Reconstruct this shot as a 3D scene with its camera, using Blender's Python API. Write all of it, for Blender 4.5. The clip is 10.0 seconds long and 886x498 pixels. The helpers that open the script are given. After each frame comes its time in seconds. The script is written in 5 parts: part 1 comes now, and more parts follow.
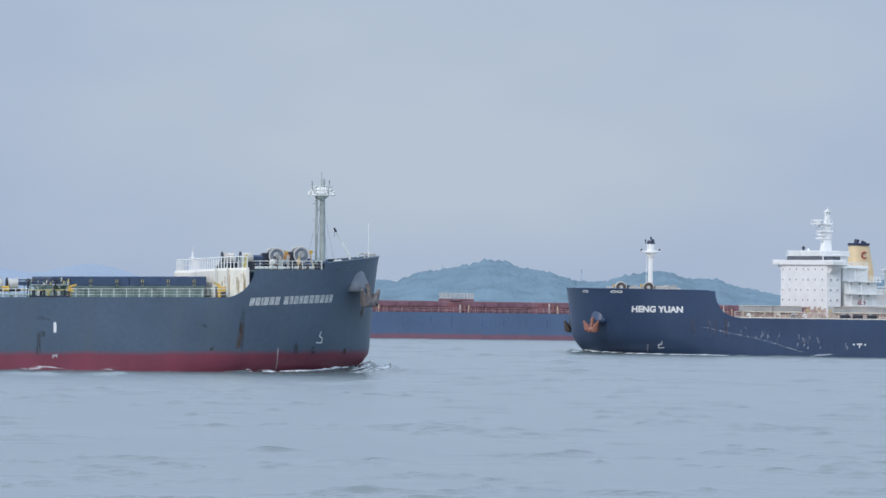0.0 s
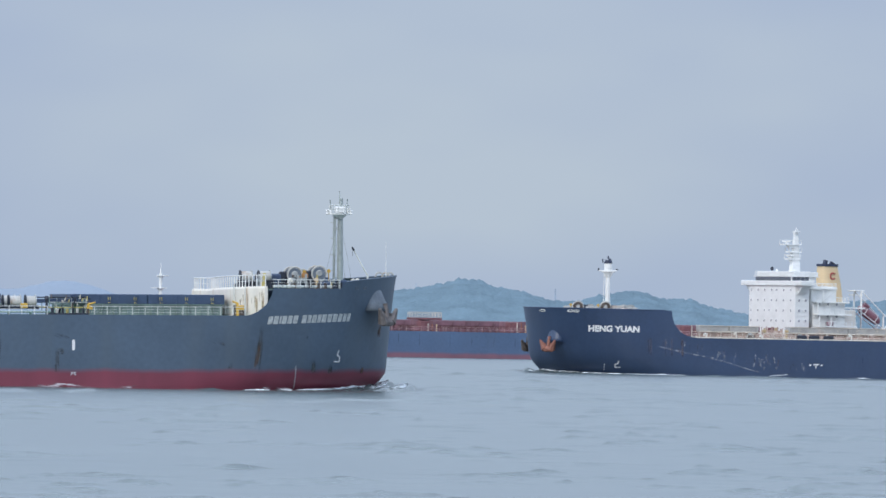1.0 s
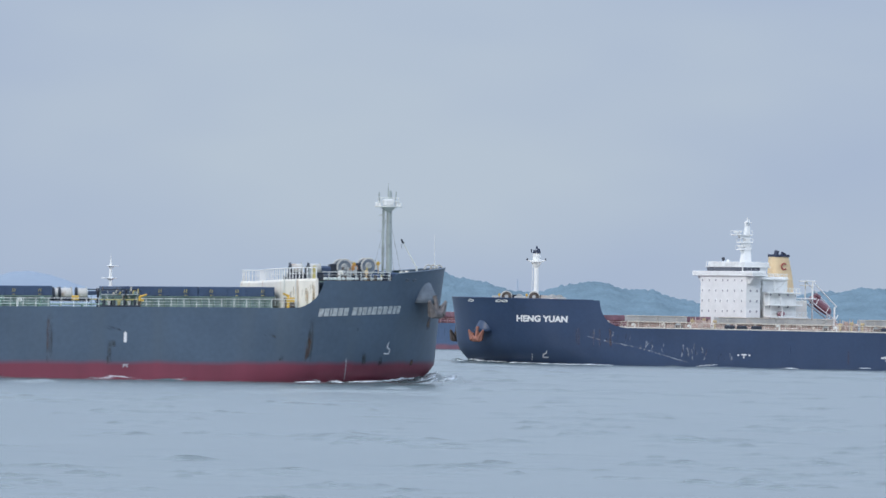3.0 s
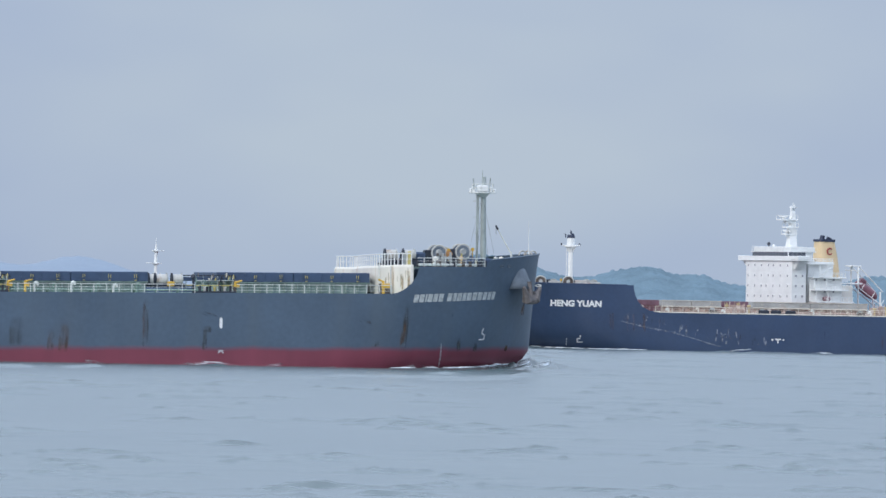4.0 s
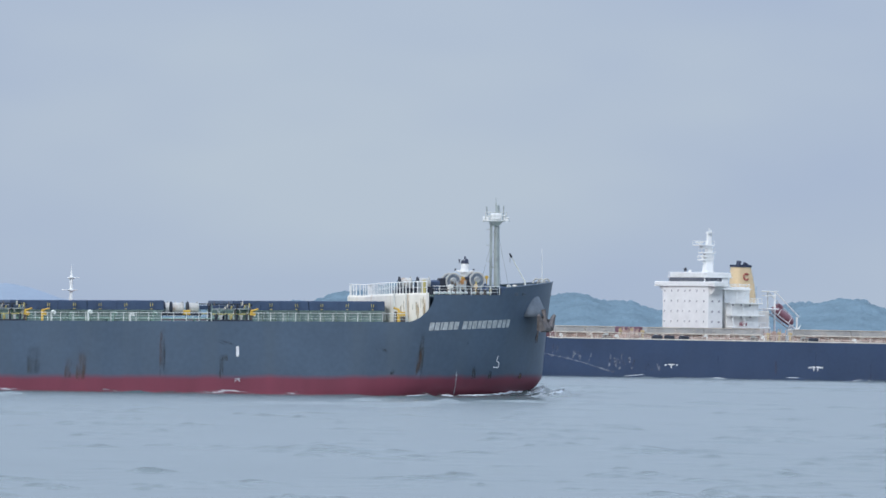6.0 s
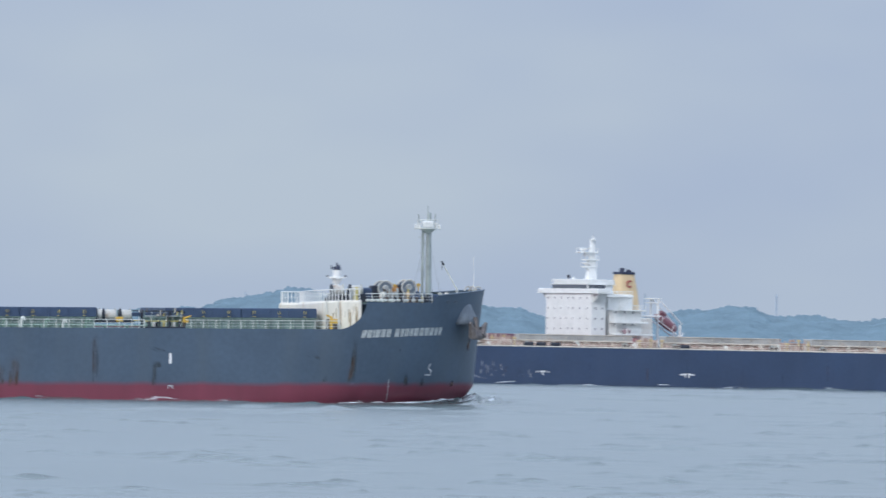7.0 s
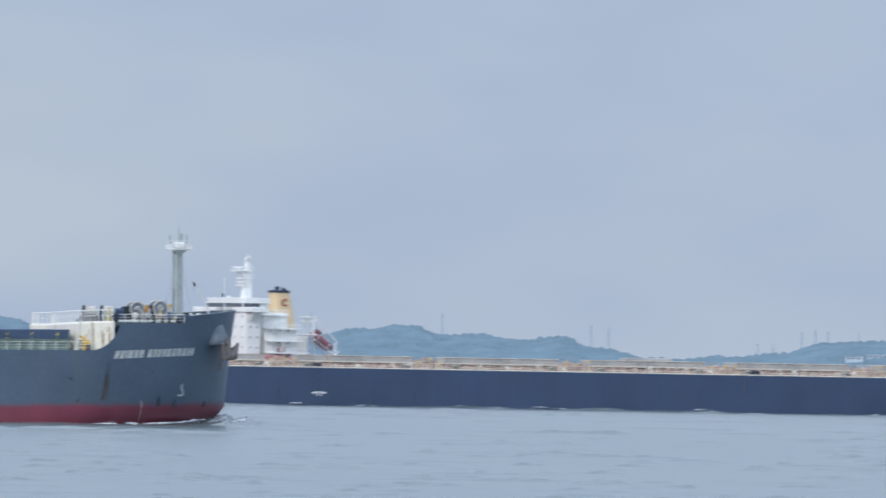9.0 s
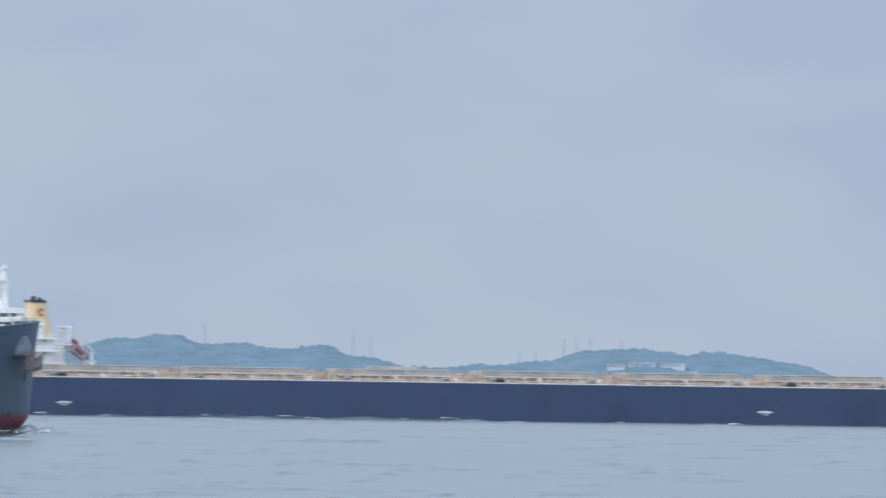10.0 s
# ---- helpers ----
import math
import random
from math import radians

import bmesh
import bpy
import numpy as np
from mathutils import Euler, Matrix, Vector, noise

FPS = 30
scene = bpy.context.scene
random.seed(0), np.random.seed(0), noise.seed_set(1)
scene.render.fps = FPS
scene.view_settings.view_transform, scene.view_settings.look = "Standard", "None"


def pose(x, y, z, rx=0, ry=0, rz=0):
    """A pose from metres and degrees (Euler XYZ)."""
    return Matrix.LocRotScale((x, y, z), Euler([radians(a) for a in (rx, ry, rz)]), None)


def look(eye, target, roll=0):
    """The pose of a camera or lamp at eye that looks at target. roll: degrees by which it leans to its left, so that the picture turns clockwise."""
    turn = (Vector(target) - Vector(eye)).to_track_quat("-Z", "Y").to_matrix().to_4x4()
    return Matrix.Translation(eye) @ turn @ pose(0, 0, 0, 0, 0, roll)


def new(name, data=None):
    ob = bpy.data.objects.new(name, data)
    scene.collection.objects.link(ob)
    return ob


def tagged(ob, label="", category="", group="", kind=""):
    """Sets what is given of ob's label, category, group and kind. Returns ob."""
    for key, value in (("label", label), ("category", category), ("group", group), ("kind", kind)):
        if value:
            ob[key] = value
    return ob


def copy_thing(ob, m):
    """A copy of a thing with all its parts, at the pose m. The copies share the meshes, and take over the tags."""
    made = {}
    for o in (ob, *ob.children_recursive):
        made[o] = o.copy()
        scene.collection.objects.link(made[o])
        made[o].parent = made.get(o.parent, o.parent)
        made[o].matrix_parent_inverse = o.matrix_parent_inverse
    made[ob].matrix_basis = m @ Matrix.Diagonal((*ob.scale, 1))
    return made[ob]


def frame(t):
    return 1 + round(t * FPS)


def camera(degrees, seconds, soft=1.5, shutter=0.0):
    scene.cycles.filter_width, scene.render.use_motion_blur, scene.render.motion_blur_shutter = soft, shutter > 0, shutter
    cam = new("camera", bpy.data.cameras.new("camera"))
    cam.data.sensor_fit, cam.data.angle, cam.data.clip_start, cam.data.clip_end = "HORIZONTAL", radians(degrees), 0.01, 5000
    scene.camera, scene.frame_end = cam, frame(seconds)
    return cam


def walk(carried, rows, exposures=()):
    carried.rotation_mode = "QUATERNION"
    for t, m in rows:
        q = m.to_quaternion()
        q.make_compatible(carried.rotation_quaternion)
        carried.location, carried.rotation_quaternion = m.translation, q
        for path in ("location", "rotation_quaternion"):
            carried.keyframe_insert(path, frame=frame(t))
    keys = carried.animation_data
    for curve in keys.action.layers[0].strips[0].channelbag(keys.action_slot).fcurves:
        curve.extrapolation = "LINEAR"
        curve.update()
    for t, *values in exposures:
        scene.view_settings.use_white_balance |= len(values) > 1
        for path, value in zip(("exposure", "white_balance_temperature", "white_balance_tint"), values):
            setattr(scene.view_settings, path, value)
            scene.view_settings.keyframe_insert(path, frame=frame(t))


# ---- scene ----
# camera on the deck of a vessel, 8.9 m over the water; yaw, pitch and roll by the second
cam = camera(7, 10.0, soft=1.5, shutter=0.5)
EYE = Vector((0, 0, 8.9))
TURNS = [
    (0, -0.202, 0.402, 0.82), (0.5, -0.107, 0.465, 0.95), (1, -0.000, 0.554, 1.13), (1.5, 0.178, 0.649, 1.19),
    (2, 0.343, 0.687, 1.24), (2.6, 0.315, 0.560, 1.20), (3.3, 0.187, 0.438, 1.01), (3.5, 0.062, 0.402, 0.88),
    (4, -0.101, 0.359, 1.14), (4.5, -0.022, 0.343, 1.17), (5, 0.157, 0.337, 1.30), (5.75, 0.360, 0.500, 1.12),
    (6.5, 0.789, 0.654, 0.95), (7, 1.346, 0.648, 1.16), (7.5, 1.871, 0.632, 1.26), (8, 2.380, 0.646, 1.19),
    (8.5, 3.165, 0.732, 1.21), (9, 3.985, 0.847, 1.06), (9.5, 4.890, 0.923, 0.96), (10, 5.867, 0.949, 0.86),
]


def aim(yaw, pitch, roll):
    a, b = radians(yaw), radians(pitch)
    way = Vector((math.sin(a) * math.cos(b), math.cos(a) * math.cos(b), math.sin(b)))
    return look(EYE, EYE + way * 100, roll)


walk(cam, [(t, aim(y, p, r)) for t, y, p, r in TURNS])

# ---- light: hazy daylight, a veiled sun behind the camera's left shoulder ----
SUN_DIR = Vector((-0.50, -0.68, 0.60)).normalized()
world = bpy.data.worlds.new("hazy_sky")
scene.world = world
world.use_nodes = True
wn = world.node_tree
wn.nodes.clear()
sky = wn.nodes.new("ShaderNodeTexSky")
sky.sky_type = "NISHITA"
sky.sun_disc = False
sky.sun_elevation = math.asin(SUN_DIR.z)
sky.sun_rotation = math.atan2(SUN_DIR.x, SUN_DIR.y)
sky.dust_density = 3.0
scaled = wn.nodes.new("ShaderNodeVectorMath")
scaled.operation = "SCALE"
scaled.inputs["Scale"].default_value = 0.07
wn.links.new(sky.outputs[0], scaled.inputs[0])
coord = wn.nodes.new("ShaderNodeTexCoord")
squash = wn.nodes.new("ShaderNodeMapping")
squash.inputs["Scale"].default_value = (9.0, 9.0, 22.0)
wn.links.new(coord.outputs["Generated"], squash.inputs[0])
cloud = wn.nodes.new("ShaderNodeTexNoise")
cloud.inputs["Scale"].default_value = 1.3
cloud.inputs["Detail"].default_value = 3
wn.links.new(squash.outputs[0], cloud.inputs["Vector"])
haze = wn.nodes.new("ShaderNodeValToRGB")
haze.color_ramp.elements[0].position, haze.color_ramp.elements[0].color = 0.35, (0.425, 0.525, 0.715, 1)
haze.color_ramp.elements[1].position, haze.color_ramp.elements[1].color = 0.70, (0.522, 0.618, 0.738, 1)
wn.links.new(cloud.outputs[0], haze.inputs[0])
veil = wn.nodes.new("ShaderNodeMix")
veil.data_type = "RGBA"
veil.inputs[0].default_value = 0.86
wn.links.new(scaled.outputs[0], veil.inputs[6])
wn.links.new(haze.outputs[0], veil.inputs[7])
# the haze is thinner and brighter towards the zenith
height = wn.nodes.new("ShaderNodeSeparateXYZ")
wn.links.new(coord.outputs["Generated"], height.inputs[0])
rise = wn.nodes.new("ShaderNodeMapRange")
rise.inputs[1].default_value, rise.inputs[2].default_value = 0.06, 0.42
rise.inputs[3].default_value, rise.inputs[4].default_value = 1.0, 2.25
wn.links.new(height.outputs[2], rise.inputs[0])
bright = wn.nodes.new("ShaderNodeVectorMath")
bright.operation = "SCALE"
wn.links.new(veil.outputs[2], bright.inputs[0])
wn.links.new(rise.outputs[0], bright.inputs["Scale"])
back = wn.nodes.new("ShaderNodeBackground")
wn.links.new(bright.outputs[0], back.inputs[0])
wout = wn.nodes.new("ShaderNodeOutputWorld")
wn.links.new(back.outputs[0], wout.inputs[0])

sun = new("sun", bpy.data.lights.new("sun", "SUN"))
sun.data.energy, sun.data.angle, sun.data.color = 1.25, radians(10), (1.0, 0.95, 0.88)
sun.matrix_world = look((0, 0, 300), Vector((0, 0, 300)) - SUN_DIR)


# ---- materials ----
def material(name, colour, rough=0.5, metal=0.0, vary=0.12, scale=0.6, bump=0.02, dirt=None, dirt_amount=0.0, streak=False):
    """Paint or metal with large blotches, fine grain and, where given, dirt that runs down."""
    m = bpy.data.materials.new(name)
    m.use_nodes = True
    n, l = m.node_tree.nodes, m.node_tree.links
    b = n["Principled BSDF"]
    tc = n.new("ShaderNodeTexCoord")
    big = n.new("ShaderNodeTexNoise")
    big.inputs["Scale"].default_value, big.inputs["Detail"].default_value = scale, 5
    fine = n.new("ShaderNodeTexNoise")
    fine.inputs["Scale"].default_value, fine.inputs["Detail"].default_value = scale * 14, 3
    if streak:
        mp = n.new("ShaderNodeMapping")
        mp.inputs["Scale"].default_value = (1.0, 1.0, 0.12)
        l.new(tc.outputs["Object"], mp.inputs[0])
        l.new(mp.outputs[0], big.inputs["Vector"])
    else:
        l.new(tc.outputs["Object"], big.inputs["Vector"])
    l.new(tc.outputs["Object"], fine.inputs["Vector"])
    both = n.new("ShaderNodeMix")
    both.inputs[0].default_value = 0.35
    l.new(big.outputs[0], both.inputs[2])
    l.new(fine.outputs[0], both.inputs[3])
    ramp = n.new("ShaderNodeValToRGB")
    lo = [max(c * (1 - vary * 2), 0) for c in colour]
    hi = [min(c * (1 + vary * 2), 1) for c in colour]
    ramp.color_ramp.elements[0].position, ramp.color_ramp.elements[0].color = 0.3, (*lo, 1)
    ramp.color_ramp.elements[1].position, ramp.color_ramp.elements[1].color = 0.7, (*hi, 1)
    l.new(both.outputs[0], ramp.inputs[0])
    out = ramp.outputs[0]
    if dirt:
        spots = n.new("ShaderNodeValToRGB")
        spots.color_ramp.elements[0].position = 0.62 - dirt_amount * 0.3
        spots.color_ramp.elements[1].position = 0.78 - dirt_amount * 0.2
        l.new(big.outputs[0], spots.inputs[0])
        over = n.new("ShaderNodeMix")
        over.data_type = "RGBA"
        l.new(spots.outputs[0], over.inputs[0])
        l.new(out, over.inputs[6])
        over.inputs[7].default_value = (*dirt, 1)
        out = over.outputs[2]
    l.new(out, b.inputs["Base Color"])
    b.inputs["Roughness"].default_value, b.inputs["Metallic"].default_value = rough, metal
    bp = n.new("ShaderNodeBump")
    bp.inputs["Strength"].default_value, bp.inputs["Distance"].default_value = 0.5, bump
    l.new(both.outputs[0], bp.inputs["Height"])
    l.new(bp.outputs[0], b.inputs["Normal"])
    return m


def hull_material(name, topside, boot, line, wash, rough=0.42):
    """Topside paint over red boot-topping that meet at the height `line`, with weathering and plate seams."""
    m = material(name, topside, rough, 0.0, 0.10, 0.12, 0.03)
    n, l = m.node_tree.nodes, m.node_tree.links
    b = n["Principled BSDF"]
    old = b.inputs["Base Color"].links[0].from_socket
    tc = n.new("ShaderNodeTexCoord")
    sep = n.new("ShaderNodeSeparateXYZ")
    l.new(tc.outputs["Object"], sep.inputs[0])
    mp = n.new("ShaderNodeMapping")
    mp.inputs["Scale"].default_value = (0.35, 0.35, 0.05)
    l.new(tc.outputs["Object"], mp.inputs[0])
    runs = n.new("ShaderNodeTexNoise")
    runs.inputs["Scale"].default_value, runs.inputs["Detail"].default_value = 1.0, 6
    l.new(mp.outputs[0], runs.inputs["Vector"])
    rr = n.new("ShaderNodeMapRange")
    rr.inputs[1].default_value, rr.inputs[2].default_value, rr.inputs[3].default_value, rr.inputs[4].default_value = 0.45, 0.8, 0.0, 0.55
    l.new(runs.outputs[0], rr.inputs[0])
    w = n.new("ShaderNodeMix")
    w.data_type = "RGBA"
    l.new(rr.outputs[0], w.inputs[0])
    l.new(old, w.inputs[6])
    w.inputs[7].default_value = (*wash, 1)
    # worn edge between the two paints
    edge = n.new("ShaderNodeMath")
    edge.operation = "MULTIPLY_ADD"
    l.new(runs.outputs[0], edge.inputs[0])
    edge.inputs[1].default_value = -0.5
    l.new(sep.outputs[2], edge.inputs[2])
    low = n.new("ShaderNodeMapRange")
    low.inputs[1].default_value, low.inputs[2].default_value = line - 0.75, line - 0.05
    low.inputs[3].default_value, low.inputs[4].default_value = 1.0, 0.0
    l.new(edge.outputs[0], low.inputs[0])
    red = n.new("ShaderNodeMix")
    red.data_type = "RGBA"
    l.new(runs.outputs[0], red.inputs[0])
    red.inputs[6].default_value = (*[c * 0.75 for c in boot], 1)
    red.inputs[7].default_value = (*[min(c * 1.25, 1) for c in boot], 1)
    mix = n.new("ShaderNodeMix")
    mix.data_type = "RGBA"
    l.new(low.outputs[0], mix.inputs[0])
    l.new(w.outputs[2], mix.inputs[6])
    l.new(red.outputs[2], mix.inputs[7])
    l.new(mix.outputs[2], b.inputs["Base Color"])
    return m


M_SLATE = hull_material("slate_grey_hull_paint", (0.076, 0.112, 0.160), (0.205, 0.045, 0.070), 2.55, (0.095, 0.125, 0.155))
M_NAVY = hull_material("navy_hull_paint", (0.030, 0.055, 0.115), (0.20, 0.03, 0.03), -1.0, (0.042, 0.068, 0.13))
# this far hull's paints are lightened to stand for haze
M_BLUE = hull_material("hazed_blue_hull_paint", (0.092, 0.145, 0.245), (0.24, 0.11, 0.145), 1.2, (0.11, 0.16, 0.255))
M_WHITE = material("white_ship_paint", (0.80, 0.80, 0.78), 0.45, 0, 0.04, 0.5, 0.01)
M_CREAM = material("cream_white_paint_rust_runs", (0.78, 0.74, 0.66), 0.5, 0, 0.06, 0.6, 0.01, (0.42, 0.24, 0.10), 0.16, True)
M_GREENDECK = material("weathered_green_deck_paint", (0.16, 0.25, 0.21), 0.7, 0, 0.2, 0.4)
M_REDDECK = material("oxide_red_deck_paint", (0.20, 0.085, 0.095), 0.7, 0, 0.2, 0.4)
M_BEIGE = material("beige_deck_paint", (0.55, 0.50, 0.44), 0.65, 0, 0.14, 0.3, 0.02, (0.36, 0.22, 0.16), 0.15)
M_HATCH = material("slate_blue_hatch_paint", (0.044, 0.072, 0.135), 0.5, 0, 0.15, 0.5)
M_DARK = material("dark_machinery_paint", (0.02, 0.025, 0.04), 0.5, 0, 0.25, 1.0)
M_YELLOW = material("yellow_safety_paint", (0.62, 0.38, 0.06), 0.5, 0, 0.15, 1.0)
M_RAIL = material("pale_grey_rail_paint", (0.66, 0.67, 0.64), 0.5, 0, 0.1, 1.0)
M_MAST = material("grey_green_mast_paint", (0.33, 0.37, 0.36), 0.5, 0, 0.15, 0.8)
M_STEEL = material("galvanised_steel", (0.42, 0.43, 0.42), 0.45, 0.6, 0.2, 1.0)
M_RUST = material("rusty_iron", (0.115, 0.095, 0.085), 0.85, 0, 0.3, 1.2)
M_ORANGE = material("orange_rust_primer", (0.28, 0.12, 0.085), 0.7, 0, 0.2, 1.2)
M_BUFF = material("buff_yellow_funnel_paint", (0.72, 0.54, 0.32), 0.5, 0, 0.06, 0.4)
M_GLASS = material("dark_window_glass", (0.12, 0.13, 0.155), 0.06, 0, 0.1, 1.0, 0.0)
M_LETTER = material("white_letter_paint", (0.80, 0.80, 0.80), 0.5, 0, 0.08, 2.0, 0.0)
# lifeboat red is muted towards pink to imitate haze
M_LIFEBOAT = material("haze_muted_red_glass_fibre", (0.25, 0.11, 0.135), 0.35, 0, 0.1, 0.6)
# the far mountain's base colour is the pale blue of haze
M_FARLAND = material("far_shore_haze_in_colour", (0.262, 0.318, 0.392), 1.0, 0, 0.03, 0.02, 0.2)


def water_material():
    """Turbid strait water: small ripples over the modelled waves."""
    m = bpy.data.materials.new("grey_blue_sea")
    m.use_nodes = True
    n, l = m.node_tree.nodes, m.node_tree.links
    b = n["Principled BSDF"]
    b.inputs["Roughness"].default_value, b.inputs["IOR"].default_value = 0.27, 1.72
    tc = n.new("ShaderNodeTexCoord")
    silt = n.new("ShaderNodeTexNoise")
    silt.inputs["Scale"].default_value, silt.inputs["Detail"].default_value = 0.02, 3
    l.new(tc.outputs["Object"], silt.inputs["Vector"])
    ramp = n.new("ShaderNodeValToRGB")
    ramp.color_ramp.elements[0].position, ramp.color_ramp.elements[0].color = 0.35, (0.088, 0.121, 0.122, 1)
    ramp.color_ramp.elements[1].position, ramp.color_ramp.elements[1].color = 0.65, (0.102, 0.135, 0.135, 1)
    l.new(silt.outputs[0], ramp.inputs[0])
    l.new(ramp.outputs[0], b.inputs["Base Color"])
    last = None
    for scale, stretch, dist in ((0.8, 0.45, 0.024), (2.6, 0.5, 0.007)):
        mp = n.new("ShaderNodeMapping")
        mp.inputs["Scale"].default_value = (scale * stretch, scale, scale)
        mp.inputs["Rotation"].default_value = (0, 0, 0.25)
        l.new(tc.outputs["Object"], mp.inputs[0])
        nz = n.new("ShaderNodeTexNoise")
        nz.inputs["Scale"].default_value, nz.inputs["Detail"].default_value = 1.0, 2
        l.new(mp.outputs[0], nz.inputs["Vector"])
        bp = n.new("ShaderNodeBump")
        bp.inputs["Strength"].default_value, bp.inputs["Distance"].default_value = 1.0, dist
        l.new(nz.outputs[0], bp.inputs["Height"])
        if last:
            l.new(last.outputs[0], bp.inputs["Normal"])
        last = bp
    l.new(last.outputs[0], b.inputs["Normal"])
    return m


M_SEA = water_material()


# ---- mesh helpers ----
def part(name, bm, mat, parent=None, label="", smooth=False):
    me = bpy.data.meshes.new(name)
    if smooth:
        for f in bm.faces:
            f.smooth = True
    bm.to_mesh(me)
    bm.free()
    me.materials.append(mat)
    ob = new(name, me)
    ob.parent = parent
    if label:
        tagged(ob, label)
    return ob


def thing(name, label, category, group="", parent=None):
    ob = new(name)
    ob.parent = parent
    return tagged(ob, label, category, group)


def box(bm, c, s, m=None, bevel=0.0):
    r = bmesh.ops.create_cube(bm, size=1.0)
    v = r["verts"]
    for q in v:
        q.co = Vector((q.co.x * s[0], q.co.y * s[1], q.co.z * s[2]))
    if bevel:
        e = list({e for q in v for e in q.link_edges})
        r = bmesh.ops.bevel(bm, geom=e, offset=bevel, segments=1, affect="EDGES", profile=0.5)
        v = list({q for f in r["faces"] for q in f.verts} | {q for q in v if q.is_valid})
    for q in v:
        q.co = (m @ q.co if m else q.co) + Vector(c)
    return v


def rod(bm, a, b, r0, r1=None, seg=8):
    a, b = Vector(a), Vector(b)
    d = b - a
    r1 = r0 if r1 is None else r1
    m = Matrix.Translation((a + b) / 2) @ d.to_track_quat("Z", "Y").to_matrix().to_4x4()
    bmesh.ops.create_cone(bm, cap_ends=True, segments=seg, radius1=r0, radius2=r1, depth=d.length, matrix=m)


def bm_new():
    return bmesh.new()


# ---- hull form ----
class Hull:
    """A bluff bulk carrier's hull: x forward from the stem, y to port, z up from the waterline."""

    def __init__(self, length, beam, keel, tops, rake, lift, flare=1.0):
        self.length, self.beam, self.keel, self.tops, self.rake, self.lift, self.flare = length, beam, keel, tops, rake, lift, flare
        self.high = tops[0][1]

    def top(self, s):
        t = self.tops
        for (a, za), (b, zb) in zip(t, t[1:]):
            if s <= b:
                return za + (zb - za) * (s - a) / max(b - a, 1e-6)
        return t[-1][1]

    def stem(self, z):
        """How far aft of the stem head the stem lies at the height z."""
        k = (self.high - z) / self.high
        cut = max(0.0, (self.lift - z)) / max(self.lift, 0.01)
        return self.rake * min(k, 1.0) ** 0.8 + cut ** 1.8 * 2.2

    def half(self, x, z):
        s = -x - self.stem(z)
        if s <= 0:
            return 0.02
        k = min(max(z / self.high, 0), 1)
        ent = 30 - 7 * k
        u = min(s / ent, 1)
        q = 1.15 + 0.75 * k * self.flare
        hb = self.beam / 2 * (1 - (1 - u) ** 2.2) ** (1 / q)
        run = self.length + x
        if run < 30:
            hb *= 0.72 + 0.28 * (run / 30) ** 0.6
        return max(hb, 0.02)

    def shell(self, parent, mat, name="hull"):
        ss = [0, 0.15, 0.4, 0.8, 1.3, 2, 2.8, 3.7, 4.7, 5.8, 7, 8.2]
        ss += [t[0] for t in self.tops] + [10, 11.5, 13, 15, 17, 20, 23, 26, 30, 35]
        s = 40
        while s < self.length:
            ss.append(s)
            s += 8
        ss.append(self.length)
        ss = sorted(set(round(a, 3) for a in ss))
        nz = 18
        verts, faces = [], []
        for side in (1, -1):
            base = len(verts)
            for s in ss:
                top = self.top(s)
                for k in range(nz):
                    z = self.keel + (top - self.keel) * k / (nz - 1)
                    off = self.stem(z) * max(0.0, 1 - s / 24)
                    x = -s - off
                    verts.append((x, side * (self.half(x, z) if s > 0 else 0.0), z))
            for i in range(len(ss) - 1):
                for k in range(nz - 1):
                    a = base + i * nz + k
                    q = (a, a + 1, a + nz + 1, a + nz)
                    faces.append(q if side == 1 else q[::-1])
        n = len(ss) * nz
        last = (len(ss) - 1) * nz
        for k in range(nz - 1):
            faces.append((last + k, last + k + 1, n + last + k + 1, n + last + k))
        me = bpy.data.meshes.new(name)
        me.from_pydata(verts, [], faces)
        bm = bmesh.new()
        bm.from_mesh(me)
        bmesh.ops.remove_doubles(bm, verts=bm.verts, dist=0.001)
        bmesh.ops.recalc_face_normals(bm, faces=bm.faces)
        bpy.data.meshes.remove(me)
        ob = part(name, bm, mat, parent, smooth=True)
        return ob

    def deck(self, parent, mat, s0, s1, z, name, inset=0.05):
        bm = bm_new()
        n = max(int((s1 - s0) / 1.5), 4)
        rows = []
        for i in range(n + 1):
            x = -(s0 + (s1 - s0) * i / n)
            hb = max(self.half(x, z) - inset, 0.01)
            rows.append([bm.verts.new((x, y, zz)) for y, zz in ((hb, z), (hb, z - 0.1), (-hb, z - 0.1), (-hb, z))])
        for a, b in zip(rows, rows[1:]):
            for k in range(4):
                bm.faces.new((a[k], a[(k + 1) % 4], b[(k + 1) % 4], b[k]))
        bm.faces.new(rows[0])
        bm.faces.new(rows[-1][::-1])
        bmesh.ops.recalc_face_normals(bm, faces=bm.faces)
        return part(name, bm, mat, parent)

    def on(self, x, z, side, off=0.03):
        return Vector((x, side * (self.half(x, z) + off), z))

    def patch(self, bm, corners, side, off=0.03, n=6):
        """A strip of paint or steel laid on the shell, from two lower and two upper corners (x, z)."""
        (ax, az), (bx, bz), (cx, cz), (dx, dz) = corners
        uv = bm.loops.layers.uv.verify()
        grid = []
        for i in range(n + 1):
            u = i / n
            row = []
            for j in range(n + 1):
                v = j / n
                x = (ax * (1 - u) + bx * u) * (1 - v) + (dx * (1 - u) + cx * u) * v
                z = (az * (1 - u) + bz * u) * (1 - v) + (dz * (1 - u) + cz * u) * v
                row.append(bm.verts.new(self.on(x, z, side, off)))
            grid.append(row)
